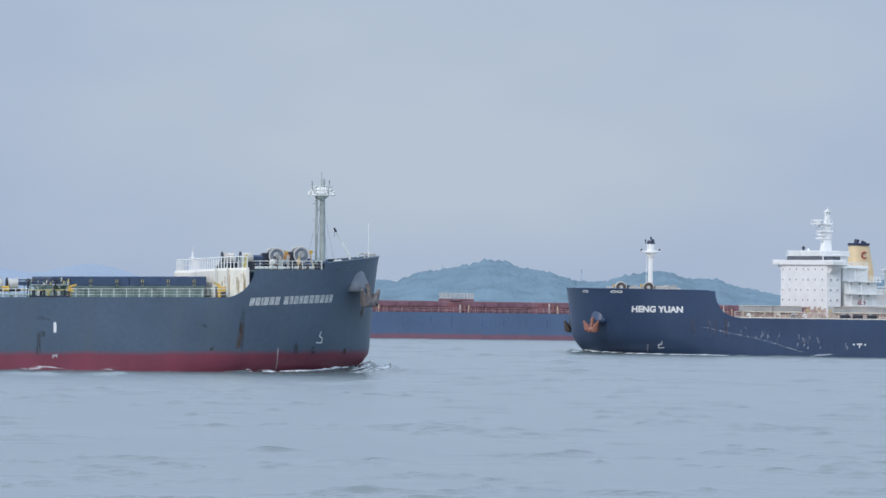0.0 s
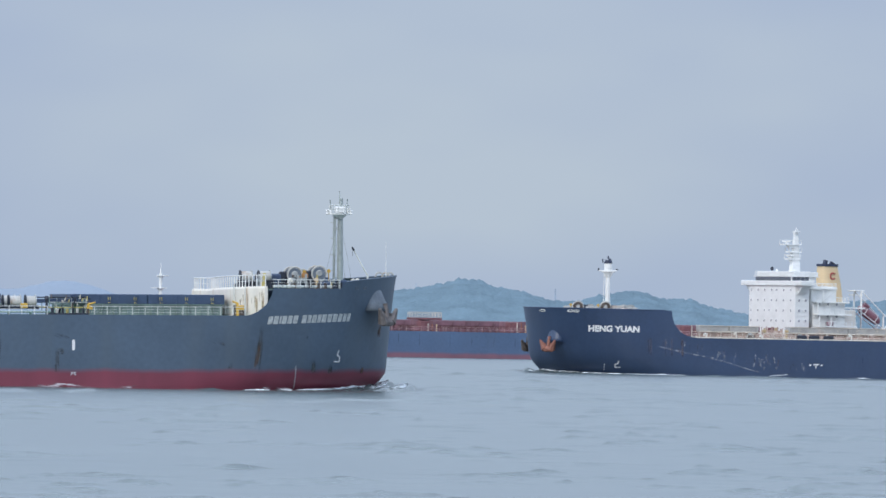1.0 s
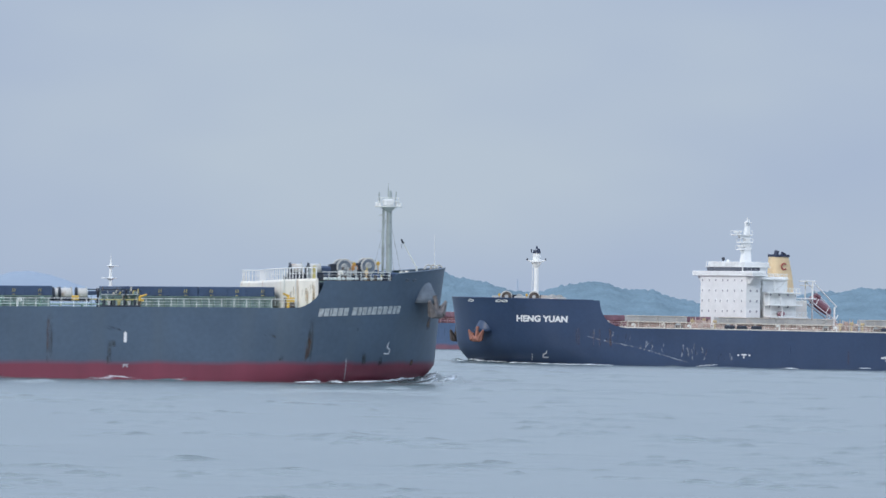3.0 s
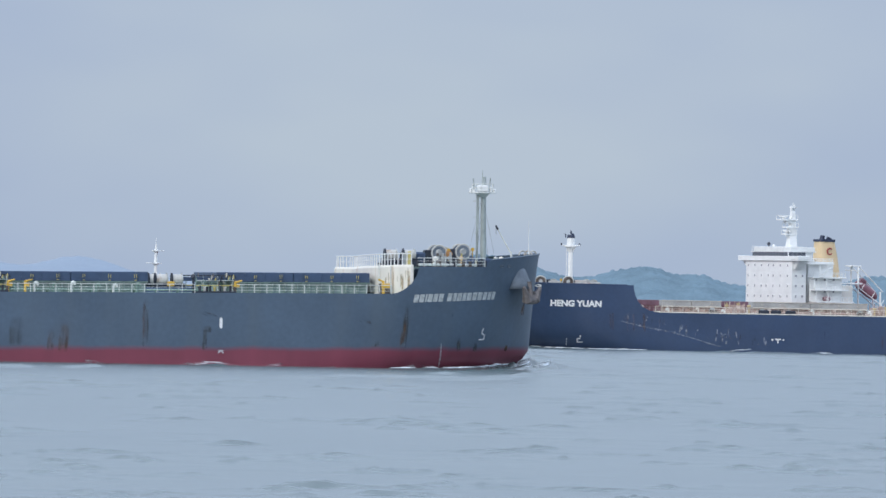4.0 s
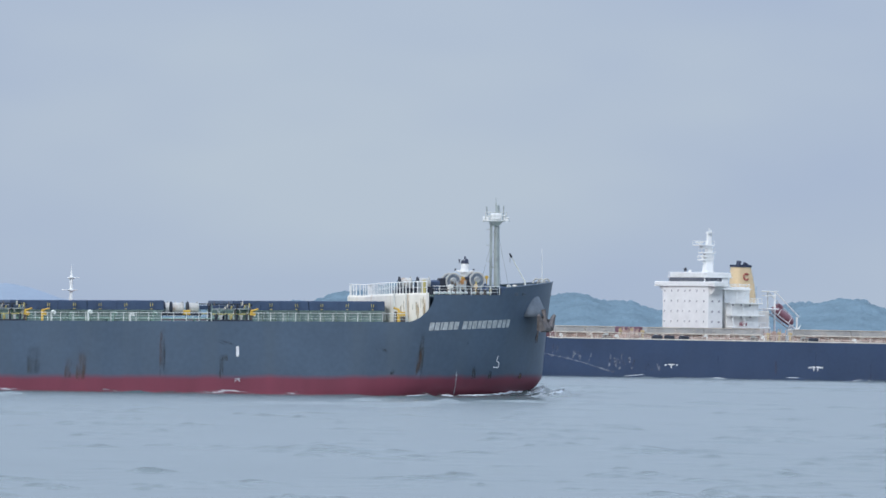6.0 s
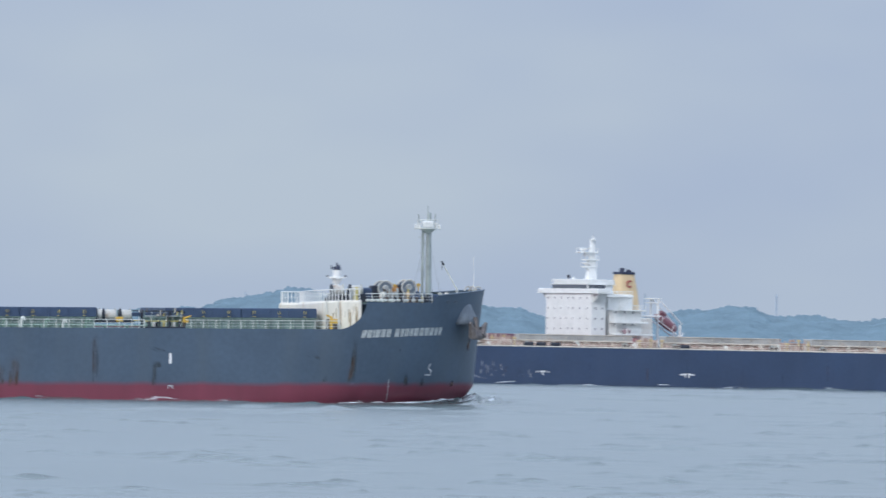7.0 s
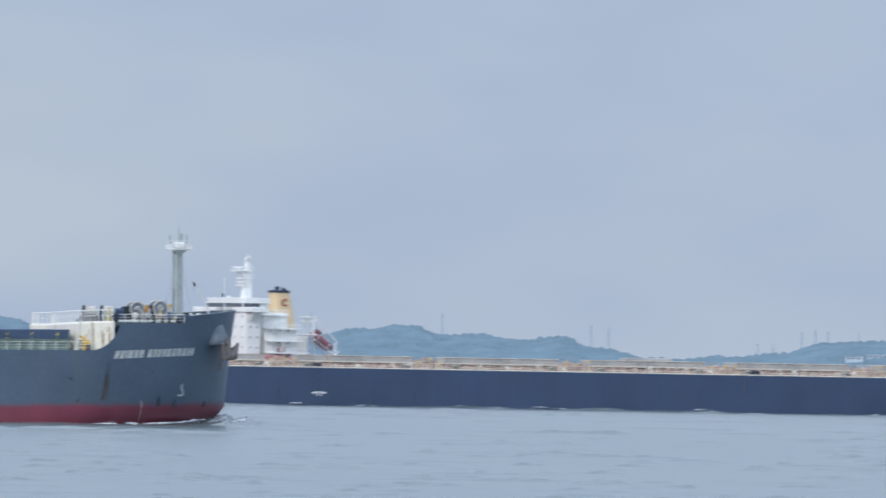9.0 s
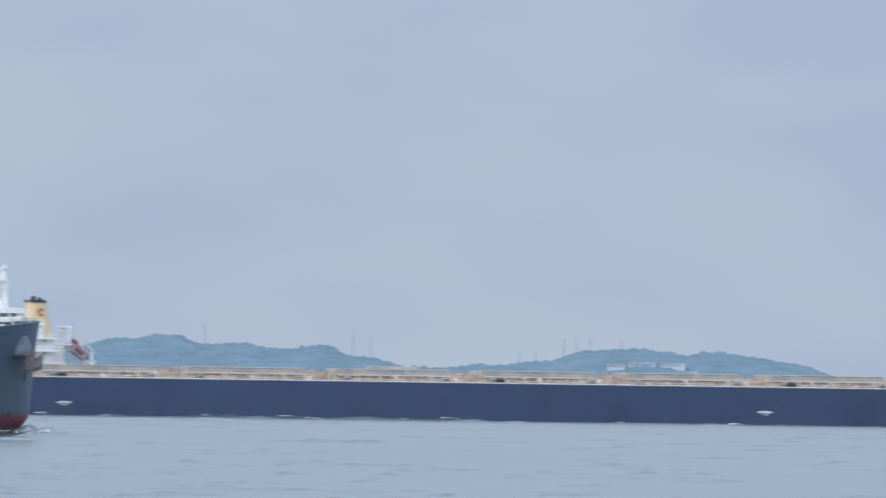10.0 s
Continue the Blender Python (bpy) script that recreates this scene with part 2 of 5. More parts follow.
        for i in range(n):
            for j in range(n):
                q = (grid[i][j], grid[i + 1][j], grid[i + 1][j + 1], grid[i][j + 1])
                at = {grid[a][b]: (a / n, b / n) for a in (i, i + 1) for b in (j, j + 1)}
                for lp in bm.faces.new(q if side * (bx - ax) < 0 else q[::-1]).loops:
                    lp[uv].uv = at[lp.vert]


# ---- sea ----
def sea():
    """One sheet to the horizon; fine wave relief where the ships pass, running out flat beyond."""
    fan = [-17, -8, -4, -2, -1, -.5, -.3, -.2, -.14, -.11, -.095] + list(np.arange(-.085, .185, .00075)) + [.195, .21, .24, .3, .5, 1, 2, 4, 8, 17]
    ys, v = [-2000, -900, -400, -150, 40, 180, 240], 270.0
    while v < 1760:
        ys.append(v)
        v *= 1.0010
    ys += [1800, 1900, 2100, 2500, 3100, 3900, 4900]
    side, gy = np.meshgrid(np.array(fan, float), np.array(ys, float))
    gx = side * np.maximum(gy, 270)
    rng = np.random.RandomState(7)
    step = np.gradient(np.array(ys, float))[:, None] * np.ones_like(gx)
    z = np.zeros_like(gx)

    def patches(a, b, c, d, floor):
        g = np.zeros_like(gx)
        for k in range(12):
            lx, ly = rng.uniform(a, b), rng.uniform(c, d)
            g += np.sin(gx * 2 * math.pi / lx * rng.choice((-1, 1)) + gy * 2 * math.pi / ly + rng.uniform(0, 6.28))
        return np.clip(g / math.sqrt(6) - floor, 0, 1.5)

    gate = np.clip(patches(4, 9, 2.4, 5, 0.8) * (0.25 + patches(30, 90, 60, 200, -0.3)), 0, 0.95)
    # a low chop everywhere
    for k in range(22):
        lam = 2.0 * (14 / 2.0) ** (k / 21)
        th = math.pi / 2 + 0.25 + rng.normal(0, 0.6)
        ph = (gx * math.cos(th) + gy * math.sin(th)) * 2 * math.pi / lam + rng.uniform(0, 6.28)
        z += 0.006 * lam / (2 * math.pi) * np.sin(ph) * np.clip(lam / (2.4 * step), 0, 1)
    # short steep wavelets in scattered patches
    for k in range(6):
        lam = rng.uniform(1.2, 2.0)
        th = math.pi / 2 + 0.06 + rng.normal(0, 0.08)
        ph = (gx * math.cos(th) + gy * math.sin(th)) * 2 * math.pi / lam + rng.uniform(0, 6.28)
        z += 0.010 * lam / (2 * math.pi) * np.sin(ph) * gate * np.clip(lam / (2.4 * step), 0.25, 1)
    # longer ripples that still show further out
    far = patches(5, 14, 8, 20, 0.9)
    for k in range(6):
        lam = rng.uniform(3.2, 5.5)
        th = math.pi / 2 + 0.08 + rng.normal(0, 0.18)
        ph = (gx * math.cos(th) + gy * math.sin(th)) * 2 * math.pi / lam + rng.uniform(0, 6.28)
        z += 0.006 * lam / (2 * math.pi) * np.sin(ph) * far * np.clip(lam / (2.4 * step), 0.25, 1) * np.clip((gy - 420) / 200, 0.15, 1)
    # single short crests, in loose groups
    rows, cols = np.array(ys, float), np.array(fan, float)
    for k in range(560):
        yc = 285 * (1500 / 285) ** rng.uniform() ** 1.15
        xc = rng.uniform(-.084, .184) * yc
        big = (yc / 420) ** 0.6
        for m in range(rng.randint(1, 4)):
            x0, y0 = xc + rng.normal(0, 2.2) * big, yc + rng.normal(0, 6.0) * big
            w, ln = rng.uniform(0.4, 1.0) * rng.choice((0.9, 1.6, 2.6, 4.6), p=(.34, .33, .22, .11)) * big, max(0.42, y0 * 0.0013)
            h = rng.uniform(0.35, 1.0) * 0.21 * (ln / 0.42) ** 0.4
            i0, i1 = np.searchsorted(rows, (y0 - 3 * ln, y0 + 4 * ln))
            j0, j1 = np.searchsorted(cols, ((x0 - 2 * w) / y0, (x0 + 2 * w) / y0))
            u, v = (gx[i0:i1, j0:j1] - x0) / w, (gy[i0:i1, j0:j1] - y0 - 0.15 * w * np.sin((gx[i0:i1, j0:j1] - x0) / w * 2.1 + k)) / ln
            lens = np.clip(1 - u * u * .4, 0, 1) ** .9 * (1 + .2 * np.sin(u * 3.3 + 2 * k))
            z[i0:i1, j0:j1] += h * lens * np.where(v < 0, np.exp(-v * v * 1.6), np.exp(-v * v * .35))
    fade = np.clip((side + .085) / .008, 0, 1) * np.clip((.185 - side) / .008, 0, 1) * np.clip((gy - 270) / 20, 0, 1) * np.clip((1900 - gy) / 200, 0, 1)
    z *= fade
    ny, nx = gx.shape
    co = np.stack([gx, gy, z], -1).reshape(-1, 3)
    a = (np.arange(ny - 1)[:, None] * nx + np.arange(nx - 1)[None, :]).ravel()
    quads = np.stack([a, a + 1, a + nx + 1, a + nx], -1)
    me = bpy.data.meshes.new("water")
    me.vertices.add(len(co))
    me.vertices.foreach_set("co", co.ravel())
    me.loops.add(quads.size)
    me.loops.foreach_set("vertex_index", quads.ravel().astype(np.int32))
    me.polygons.add(len(quads))
    me.polygons.foreach_set("loop_start", (np.arange(len(quads)) * 4).astype(np.int32))
    me.polygons.foreach_set("use_smooth", np.ones(len(quads), bool))
    me.update(calc_edges=True)
    me.materials.append(M_SEA)
    return tagged(new("water", me), "calm grey-blue sea with small dark ripples", "sea", kind="structure")


WATER = sea()


# ---- shore: wooded hills behind the anchorage ----
WIDE = 2.883


def ridge(az):
    """Height angle of the skyline, in degrees, by bearing."""
    az *= WIDE
    pts = ((-14, .30), (-8, .30), (-5, .22), (-3.2, .36), (-2.2, .41), (-1.6, .46), (-1.1, .64), (-.4, .75), (.1, .88), (.35, .99), (.9, .94), (1.25, .80), (1.9, .70),
           (2.5, .46), (3.0, .49), (3.6, .65), (4.5, .76), (5.2, .58), (5.7, .61), (6.2, .38), (7.1, .25), (7.8, .30), (8.8, .48), (9.6, .62), (10.3, .71),
           (10.9, .73), (11.4, .53), (12.4, .52), (13.6, .43), (14.2, .54), (14.5, .50), (14.8, .31), (15.5, .21), (16.0, .10), (17.0, .05), (17.7, .15), (19.0, .17),
           (19.6, .32), (20.2, .51), (21.5, .55), (22.2, .49), (22.5, .40), (22.9, .53), (23.3, .50), (24.4, .33), (25.2, .24), (25.55, .08), (25.8, .0), (30, .0))
    for (a, va), (b, vb) in zip(pts, pts[1:]):
        if az <= b:
            return (va + (vb - va) * (az - a) / (b - a)) / WIDE
    return 0.0


FAR = 4200.0
DEPTH = 0.45


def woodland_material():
    """Far tropical woodland: sea haze painted into the leaf colours, which turn from tree to tree."""
    m = material("woodland_haze_in_colour", (0.156, 0.228, 0.280), 1.0, 0, 0.10, 0.06, 0.0)
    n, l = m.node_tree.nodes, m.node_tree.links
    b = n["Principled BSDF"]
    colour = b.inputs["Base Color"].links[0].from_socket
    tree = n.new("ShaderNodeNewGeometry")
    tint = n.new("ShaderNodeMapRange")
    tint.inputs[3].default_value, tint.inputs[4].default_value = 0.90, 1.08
    l.new(tree.outputs["Random Per Island"], tint.inputs[0])
    mul = n.new("ShaderNodeVectorMath")
    mul.operation = "SCALE"
    l.new(colour, mul.inputs[0])
    l.new(tint.outputs[0], mul.inputs["Scale"])
    l.new(mul.outputs[0], b.inputs["Base Color"])
    # normals lean one way, so crowns shade flatter than solid balls, as in haze
    soft = n.new("ShaderNodeMix")
    soft.data_type = "VECTOR"
    soft.inputs[0].default_value = 0.5
    l.new(tree.outputs["Normal"], soft.inputs[4])
    soft.inputs[5].default_value = (-0.25, -0.80, 0.55)
    unit = n.new("ShaderNodeVectorMath")
    unit.operation = "NORMALIZE"
    l.new(soft.outputs[1], unit.inputs[0])
    l.new(unit.outputs[0], b.inputs["Normal"])
    b.inputs["Specular IOR Level"].default_value = 0.05
    return m


M_FOREST = woodland_material()


def hill(name, a0, a1, seed, label, mat):
    """A hill of the shore: a ground form under a closed wood of single crowns."""
    a0, a1 = a0 / WIDE, a1 / WIDE
    root = thing(name, label, "hill")
    root["kind"] = "structure"
    slope = ((-420, 0.0), (-300, 0.24), (-200, 0.54), (-100, 0.85), (0, 1.0), (140, 0.85), (330, 0.0))
    # closed canopy over the slopes, that swells a little over every tree
    n, ds = int((a1 - a0) / 0.006) + 2, [-420 + 4.5 * k for k in range(98)] + [60, 140, 330]
    co, tri = [], []
    for i in range(n):
        a = a0 + (a1 - a0) * i / (n - 1)
        az = radians(a)
        top = max(math.tan(radians(ridge(a))) * FAR + 8.9 - .4, 1.0)
        amp = min(1.0, top / 12)
        for d in ds:
            kz = float(np.interp(d, [q[0] for q in slope], [q[1] for q in slope]))
            u, v = az * FAR, d * DEPTH
            f = noise.voronoi(Vector((u / 4.6, v / 5.6, seed)))[0][0]
            h = 2.0 * (1 - min(f, 1.0) ** 1.4) + 1.3 * noise.noise(Vector((u / 19, v / 24, seed))) + .45 * noise.noise(Vector((u / 2.1, v / 2.6, seed))) + .28 * noise.noise(Vector((u / .9, v / 1.1, seed)))
            co.append((math.sin(az) * (FAR + v), math.cos(az) * (FAR + v), top * kz - .8 + (h - 1.2) * amp * (1.5 if -40 < d < 30 else 1)))
    m = len(ds)
    for i in range(n - 1):
        tri += [(p, p + m, p + m + 1, p + 1) for p in range(i * m, i * m + m - 1)]
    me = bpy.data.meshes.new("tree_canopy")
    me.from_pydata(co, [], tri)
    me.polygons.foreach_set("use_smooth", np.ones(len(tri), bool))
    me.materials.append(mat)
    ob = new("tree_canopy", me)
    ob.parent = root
    tagged(ob, "dense tree crowns, blue-green haze in their colour", kind="stuff")
    return root


hill("backdrop_hill", -5.2, 2.75, 1, "wooded hill, blue-green sea haze in its colour", M_FOREST)
hill("backdrop_hill", 2.45, 7.4, 2, "long low wooded hill, sea haze in its colour", M_FOREST)
hill("backdrop_hill", 7.2, 16.9, 3, "broad wooded ridge, sea haze in its colour", M_FOREST)
hill("backdrop_hill", 16.8, 25.8, 4, "wooded headland with pale buildings, sea haze in its colour", M_FOREST)


def far_mountain():
    bm = bm_new()
    rnd = random.Random(5)
    lo, hi = [], []
    for i in range(61):
        a = -13 + 8 * i / 60
        h = 0.25 + 0.45 * math.exp(-((a + 8.6) / 1.2) ** 2) + 0.35 * math.exp(-((a + 11) / 1.0) ** 2) + rnd.uniform(-.012, .012)
        az = radians(a / WIDE)
        lo.append(bm.verts.new((math.sin(az) * 4600, math.cos(az) * 4600, -2)))
        hi.append(bm.verts.new((math.sin(az) * 4680, math.cos(az) * 4680, math.tan(radians(max(h, .05) / WIDE)) * 4680 + 8.9)))
    for i in range(60):
        bm.faces.new((lo[i], lo[i + 1], hi[i + 1], hi[i]))
    bmesh.ops.recalc_face_normals(bm, faces=bm.faces)
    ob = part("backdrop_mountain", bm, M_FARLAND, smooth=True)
    tagged(ob, "faint mountain, haze painted into its pale blue", "mountain", kind="structure")


far_mountain()


def tower(az, top, dist, width, group="slender towers on the shore"):
    """A lattice tower: three legs with cross braces."""
    a = radians(az / WIDE)
    h = math.tan(radians(top / WIDE)) * dist + 8.9
    root = thing("lattice_tower", "slender lattice tower in haze-pale grey behind the wooded shore", "tower", group)
    root.matrix_world = pose(math.sin(a) * dist, math.cos(a) * dist, 0)
    legs = [(math.cos(k * 2.094) * width, math.sin(k * 2.094) * width) for k in range(3)]
    for x, y in legs:
        bm = bm_new()
        rod(bm, (x, y, 0), (x * .3, y * .3, h), .22, .14, 5)
        part("leg", bm, M_TOWER, root)
    bm = bm_new()
    n = 10
    for i in range(n):
        z0, z1 = h * i / n, h * (i + 1) / n
        k0, k1 = 1 - .7 * i / n, 1 - .7 * (i + 1) / n
        for j in range(3):
            p, q = legs[j], legs[(j + 1) % 3]
            rod(bm, (p[0] * k0, p[1] * k0, z0), (q[0] * k1, q[1] * k1, z1), .1, .1, 4)
    part("brace", bm, M_TOWER, root)


# lattice grey is lightened towards the sky to imitate haze
M_TOWER = material("hazy_grey_tower_colour", (0.38, 0.46, 0.55), 0.7, 0, 0.05, 0.2)
for az, top, w in ((-.6, .80, 1.0), (2.58, .74, 1.2), (8.5, .95, 1.2), (11.5, .98, 1.6), (14.9, .78, 1.4), (15.3, .72, 1.4), (18.7, .42, 2.0), (19.05, .40, 2.0),
                   (19.7, .70, 1.5), (20.0, .76, 1.5), (20.3, .72, 1.5), (21.0, .70, 1.5)):
    tower(az, top, 4330, w * .55)


def hill_building(az, z, w, h, dist):
    a = radians(az / WIDE)
    z, w, h, dist = z * .5 + 2.4, w * .45, h * .42, 4200 + (dist - 3300) * .45
    root = thing("house", "pale low building with flat roof among trees", "building", "buildings on the headland")
    root.matrix_world = pose(math.sin(a) * dist, math.cos(a) * dist, z, 0, 0, -az / WIDE)
    bm = bm_new()
    box(bm, (0, 0, h / 2 - 2), (w, 5, h + 4), bevel=.1)
    part("wall", bm, M_PALE, root)
    bm = bm_new()
    box(bm, (0, 0, h + .2), (w + .7, 5.7, .4), bevel=.08)
    part("roof", bm, M_ROOFBLUE, root)
    for i in range(int(w / 2.8)):
        bm = bm_new()
        box(bm, (-w / 2 + 1.8 + i * 2.8, -2.52, h * .55), (1.2, .1, h * .35))
        part("window", bm, M_GLASS, root)


M_PALE = material("pale_rendered_wall", (0.46, 0.52, 0.58), 0.8, 0, 0.06, 0.2)
M_ROOFBLUE = material("pale_blue_metal_roof", (0.34, 0.45, 0.54), 0.6, 0, 0.08, 0.2)
for az, z, w, h, d in ((20.9, 16, 22, 6, 3080), (21.5, 19, 34, 5, 3120), (22.2, 18, 30, 6, 3110), (21.2, 6, 26, 6, 2980), (21.9, 5, 40, 6, 2970), (22.6, 10, 16, 5, 3030)):
    hill_building(az, z, w, h, d)


# ---- ship fittings shared by the three carriers ----
M_DRUM = material("weathered_drum_paint", (0.50, 0.49, 0.46), 0.6, 0, 0.2, 0.8, 0.02, (0.30, 0.18, 0.10), 0.12)


def cached(cache, key, build):
    if key not in cache:
        cache[key] = build()
    return cache[key]


MESHES = {}


def post_mesh(h, r, mat):
    def build():
        bm = bm_new()
        rod(bm, (0, 0, 0), (0, 0, h), r, r, 6)
        me = bpy.data.meshes.new("post")
        bm.to_mesh(me)
        bm.free()
        me.materials.append(mat)
        return me
    return cached(MESHES, ("post", h, r, mat.name), build)


def pipe(bm, pts, r, seg=6):
    """One unbroken tube along a line of points."""
    pts = [Vector(p) for p in pts]
    rings = []
    for i, p in enumerate(pts):
        d = (pts[min(i + 1, len(pts) - 1)] - pts[max(i - 1, 0)]).normalized()
        u = d.cross(Vector((0, 0, 1)))
        u = u.normalized() if u.length > .05 else Vector((1, 0, 0))
        w = d.cross(u).normalized()
        rings.append([bm.verts.new(p + (u * math.cos(k * 2 * math.pi / seg) + w * math.sin(k * 2 * math.pi / seg)) * r) for k in range(seg)])
    for a, b in zip(rings, rings[1:]):
        for k in range(seg):
            bm.faces.new((a[k], a[(k + 1) % seg], b[(k + 1) % seg], b[k]))
    bm.faces.new(rings[0])
    bm.faces.new(rings[-1][::-1])
    bmesh.ops.recalc_face_normals(bm, faces=bm.faces)


def handrail(ship, line, h=1.05, gap=1.55, r=0.045, bars=3, name="handrail", mat=None):
    """A guard rail along a line of deck points: the top bar, with lower bars and posts as its pieces."""
    mat = mat or M_RAIL
    pts = [Vector(p) for p in line]
    rail = None
    for k in range(bars, 0, -1):
        bm = bm_new()
        pipe(bm, [p + Vector((0, 0, h * k / bars)) for p in pts], r if k == bars else r * .45)
        bar = part(name if rail is None else "rail_bar", bm, mat, rail or ship)
        rail = rail or bar
    carry = 0.0
    for a, b in zip(pts, pts[1:]):
        d = (b - a).length
        s = carry
        while s <= d:
            o = new("post", post_mesh(h, r, mat))
            o.parent = rail
            o.location = a + (b - a) * (s / d)
            s += gap
        carry = s - d
    return rail


def winch(ship, x, y, z, r=0.95, w=2.4, drum=M_STEEL, frame_mat=M_DARK):
    """A mooring winch across the deck: flanged drum, axle stands and gear box."""
    bm = bm_new()
    box(bm, (x, y, z + .12), (2.0, w + 1.6, .24), bevel=.04)
    for k in (-1, 1):
        box(bm, (x, y + k * (w / 2 + .35), z + r * .55), (.9, .22, r * 1.1), bevel=.06)
    root = part("winch", bm, frame_mat, ship, "deck winch with steel drum")
    bm = bm_new()
    rod(bm, (x, y - w / 2, z + r), (x, y + w / 2, z + r), r * .55, None, 18)
    for k in (-1, -.1, 1):
        rod(bm, (x, y + k * w / 2 - .05, z + r), (x, y + k * w / 2 + .05, z + r), r, None, 24)
    part("drum", bm, drum, root)
    bm = bm_new()
    box(bm, (x - .2, y + w / 2 + .8, z + r * .7), (1.3, .7, r * 1.2), bevel=.1)
    part("gearbox", bm, frame_mat, root)
    return root


def drum_winch(ship, x, y, z, r=0.8, ln=1.9):
    """A mooring winch that lies along the ship: pale drum between dark flanges."""
    bm = bm_new()
    box(bm, (x, y, z + r * .3), (ln + .8, 1.3, r * .6), bevel=.05)
    root = part("winch", bm, M_DARK, ship, "mooring winch with pale drum")
    bm = bm_new()
    rod(bm, (x - ln / 2, y, z + r + .1), (x + ln / 2, y, z + r + .1), r * .82, None, 20)
    part("drum", bm, M_DRUM, root)
    for k in (-1, 1):
        bm = bm_new()
        rod(bm, (x + k * ln / 2 - .07, y, z + r + .1), (x + k * ln / 2 + .07, y, z + r + .1), r, None, 22)
        part("flange", bm, M_STEEL if k > 0 else M_DARK, root)
    return root


def windlass(ship, x, y, z, disc=None):
    """An anchor windlass seen side on: chain wheel in a ring frame, brake band, motor and control stand."""
    bm = bm_new()
    box(bm, (x, y, z + .15), (3.4, 3.6, .3), bevel=.05)
    box(bm, (x - 1.2, y - .4, z + .9), (1.2, 1.5, 1.5), bevel=.12)
    root = part("windlass", bm, M_DARK, ship, "dark blue anchor windlass")
    for yy in (-1.5, 1.3):
        bm = bm_new()
        for k in range(24):
            a, b = k * math.pi / 12, (k + 1) * math.pi / 12
            rod(bm, (x + math.cos(a) * .96, y + yy, z + 1.25 + math.sin(a) * .96), (x + math.cos(b) * .96, y + yy, z + 1.25 + math.sin(b) * .96), .11, None, 6)
        rod(bm, (x, y + yy - .15, z + 1.3), (x, y + yy + .1, z + 1.3), .34, .42, 16)
        part("chain_wheel", bm, M_DRUM, root)
        bm = bm_new()
        rod(bm, (x, y + yy + .1, z + 1.3), (x, y + yy + .2, z + 1.25), .9, None, 24)
        part("brake_disc", bm, disc or M_HAWSE, root)
    bm = bm_new()
    rod(bm, (x, y - 1.9, z + 1.3), (x, y + 1.9, z + 1.3), .34, None, 14)
    rod(bm, (x, y - 1.0, z + 1.3), (x, y + .7, z + 1.3), .72, None, 18)
    part("shaft", bm, M_STEEL, root)
    bm = bm_new()
    rod(bm, (x + 1.3, y - 1.2, z), (x + 1.3, y - 1.2, z + 1.6), .08, None, 6)
    rod(bm, (x + 1.3, y - 1.28, z + 1.6), (x + 1.3, y - 1.12, z + 1.6), .24, None, 14)
    part("brake_wheel", bm, M_YELLOW, root)
    return root


def bollard(ship, x, y, z, mat=M_DARK):
    bm = bm_new()
    box(bm, (x, y, z + .06), (1.5, .6, .12), bevel=.02)
    for k in (-.45, .45):
        rod(bm, (x + k, y, z), (x + k, y, z + .7), .2, None, 10)
        rod(bm, (x + k, y, z + .65), (x + k, y, z + .78), .27, None, 10)
    part("bollard", bm, mat, ship)


def anchor(ship, hull, x, z, side, mat, fair, scale=1.0, yoff=0.35):
    """A stockless anchor housed under a conical hawse fairing."""
    p = hull.on(x, z, side, yoff)
    out = (hull.on(x, z, side, 1) - hull.on(x, z, side, 0)).normalized()
    along = (hull.on(x + .5, z, side, 0) - hull.on(x - .5, z, side, 0)).normalized()
    out = Vector((-along.y, along.x, 0)) * (1 if (-along.y * 0 + along.x * side) > 0 else -1)
    up = Vector((0, 0, 1)) - out * 0.12
    m = Matrix((along, out, up)).transposed().to_4x4()
    m.translation = p
    bm = bm_new()
    s = scale
    rings = []
    for k in range(7):
        t = k / 6
        w, d = (.5 + 1.15 * t ** .8) * s, (.5 + 1.5 * t) * s
        rings.append([bm.verts.new(m @ Vector((math.cos(a) * w, math.sin(a) * d * .62 - .3, (2.7 - 2.9 * t) * s))) for a in [math.pi * j / 9 for j in range(-1, 11)]])
    for a, b in zip(rings, rings[1:]):
        for j in range(len(a) - 1):
            bm.faces.new((a[j], a[j + 1], b[j + 1], b[j]))
    bm.faces.new(rings[0])
    bm.faces.new(rings[-1])
    bmesh.ops.recalc_face_normals(bm, faces=bm.faces)
    part("hawse_fairing", bm, fair, ship, smooth=True)
    bm = bm_new()
    o = .95 * s
    rod(bm, m @ Vector((0, o, .45 * s)), m @ Vector((0, o, -1.1 * s)), .22 * s, .28 * s, 8)
    rod(bm, m @ Vector((-.75 * s, o, -1.2 * s)), m @ Vector((.75 * s, o, -1.2 * s)), .36 * s, None, 8)
    root = part("anchor", bm, mat, ship, "rusty stockless anchor")
    for k in (-1, 1):
        bm = bm_new()
        rod(bm, m @ Vector((k * .7 * s, o, -1.2 * s)), m @ Vector((k * 1.6 * s, o + .25 * s, -.05 * s)), .5 * s, .14 * s, 6)
        box(bm, m @ Vector((k * .9 * s, o + .1, -.75 * s)), (.5 * s, .3 * s, .7 * s), m.to_3x3().to_4x4(), .05)
        part("fluke", bm, mat, root)
    return root


def painted(ship, hull, name, strips, side, mat, off=0.03, label=""):
    bm = bm_new()
    for c in strips:
        hull.patch(bm, c, side, off, 4)
    return part(name, bm, mat, ship, label)


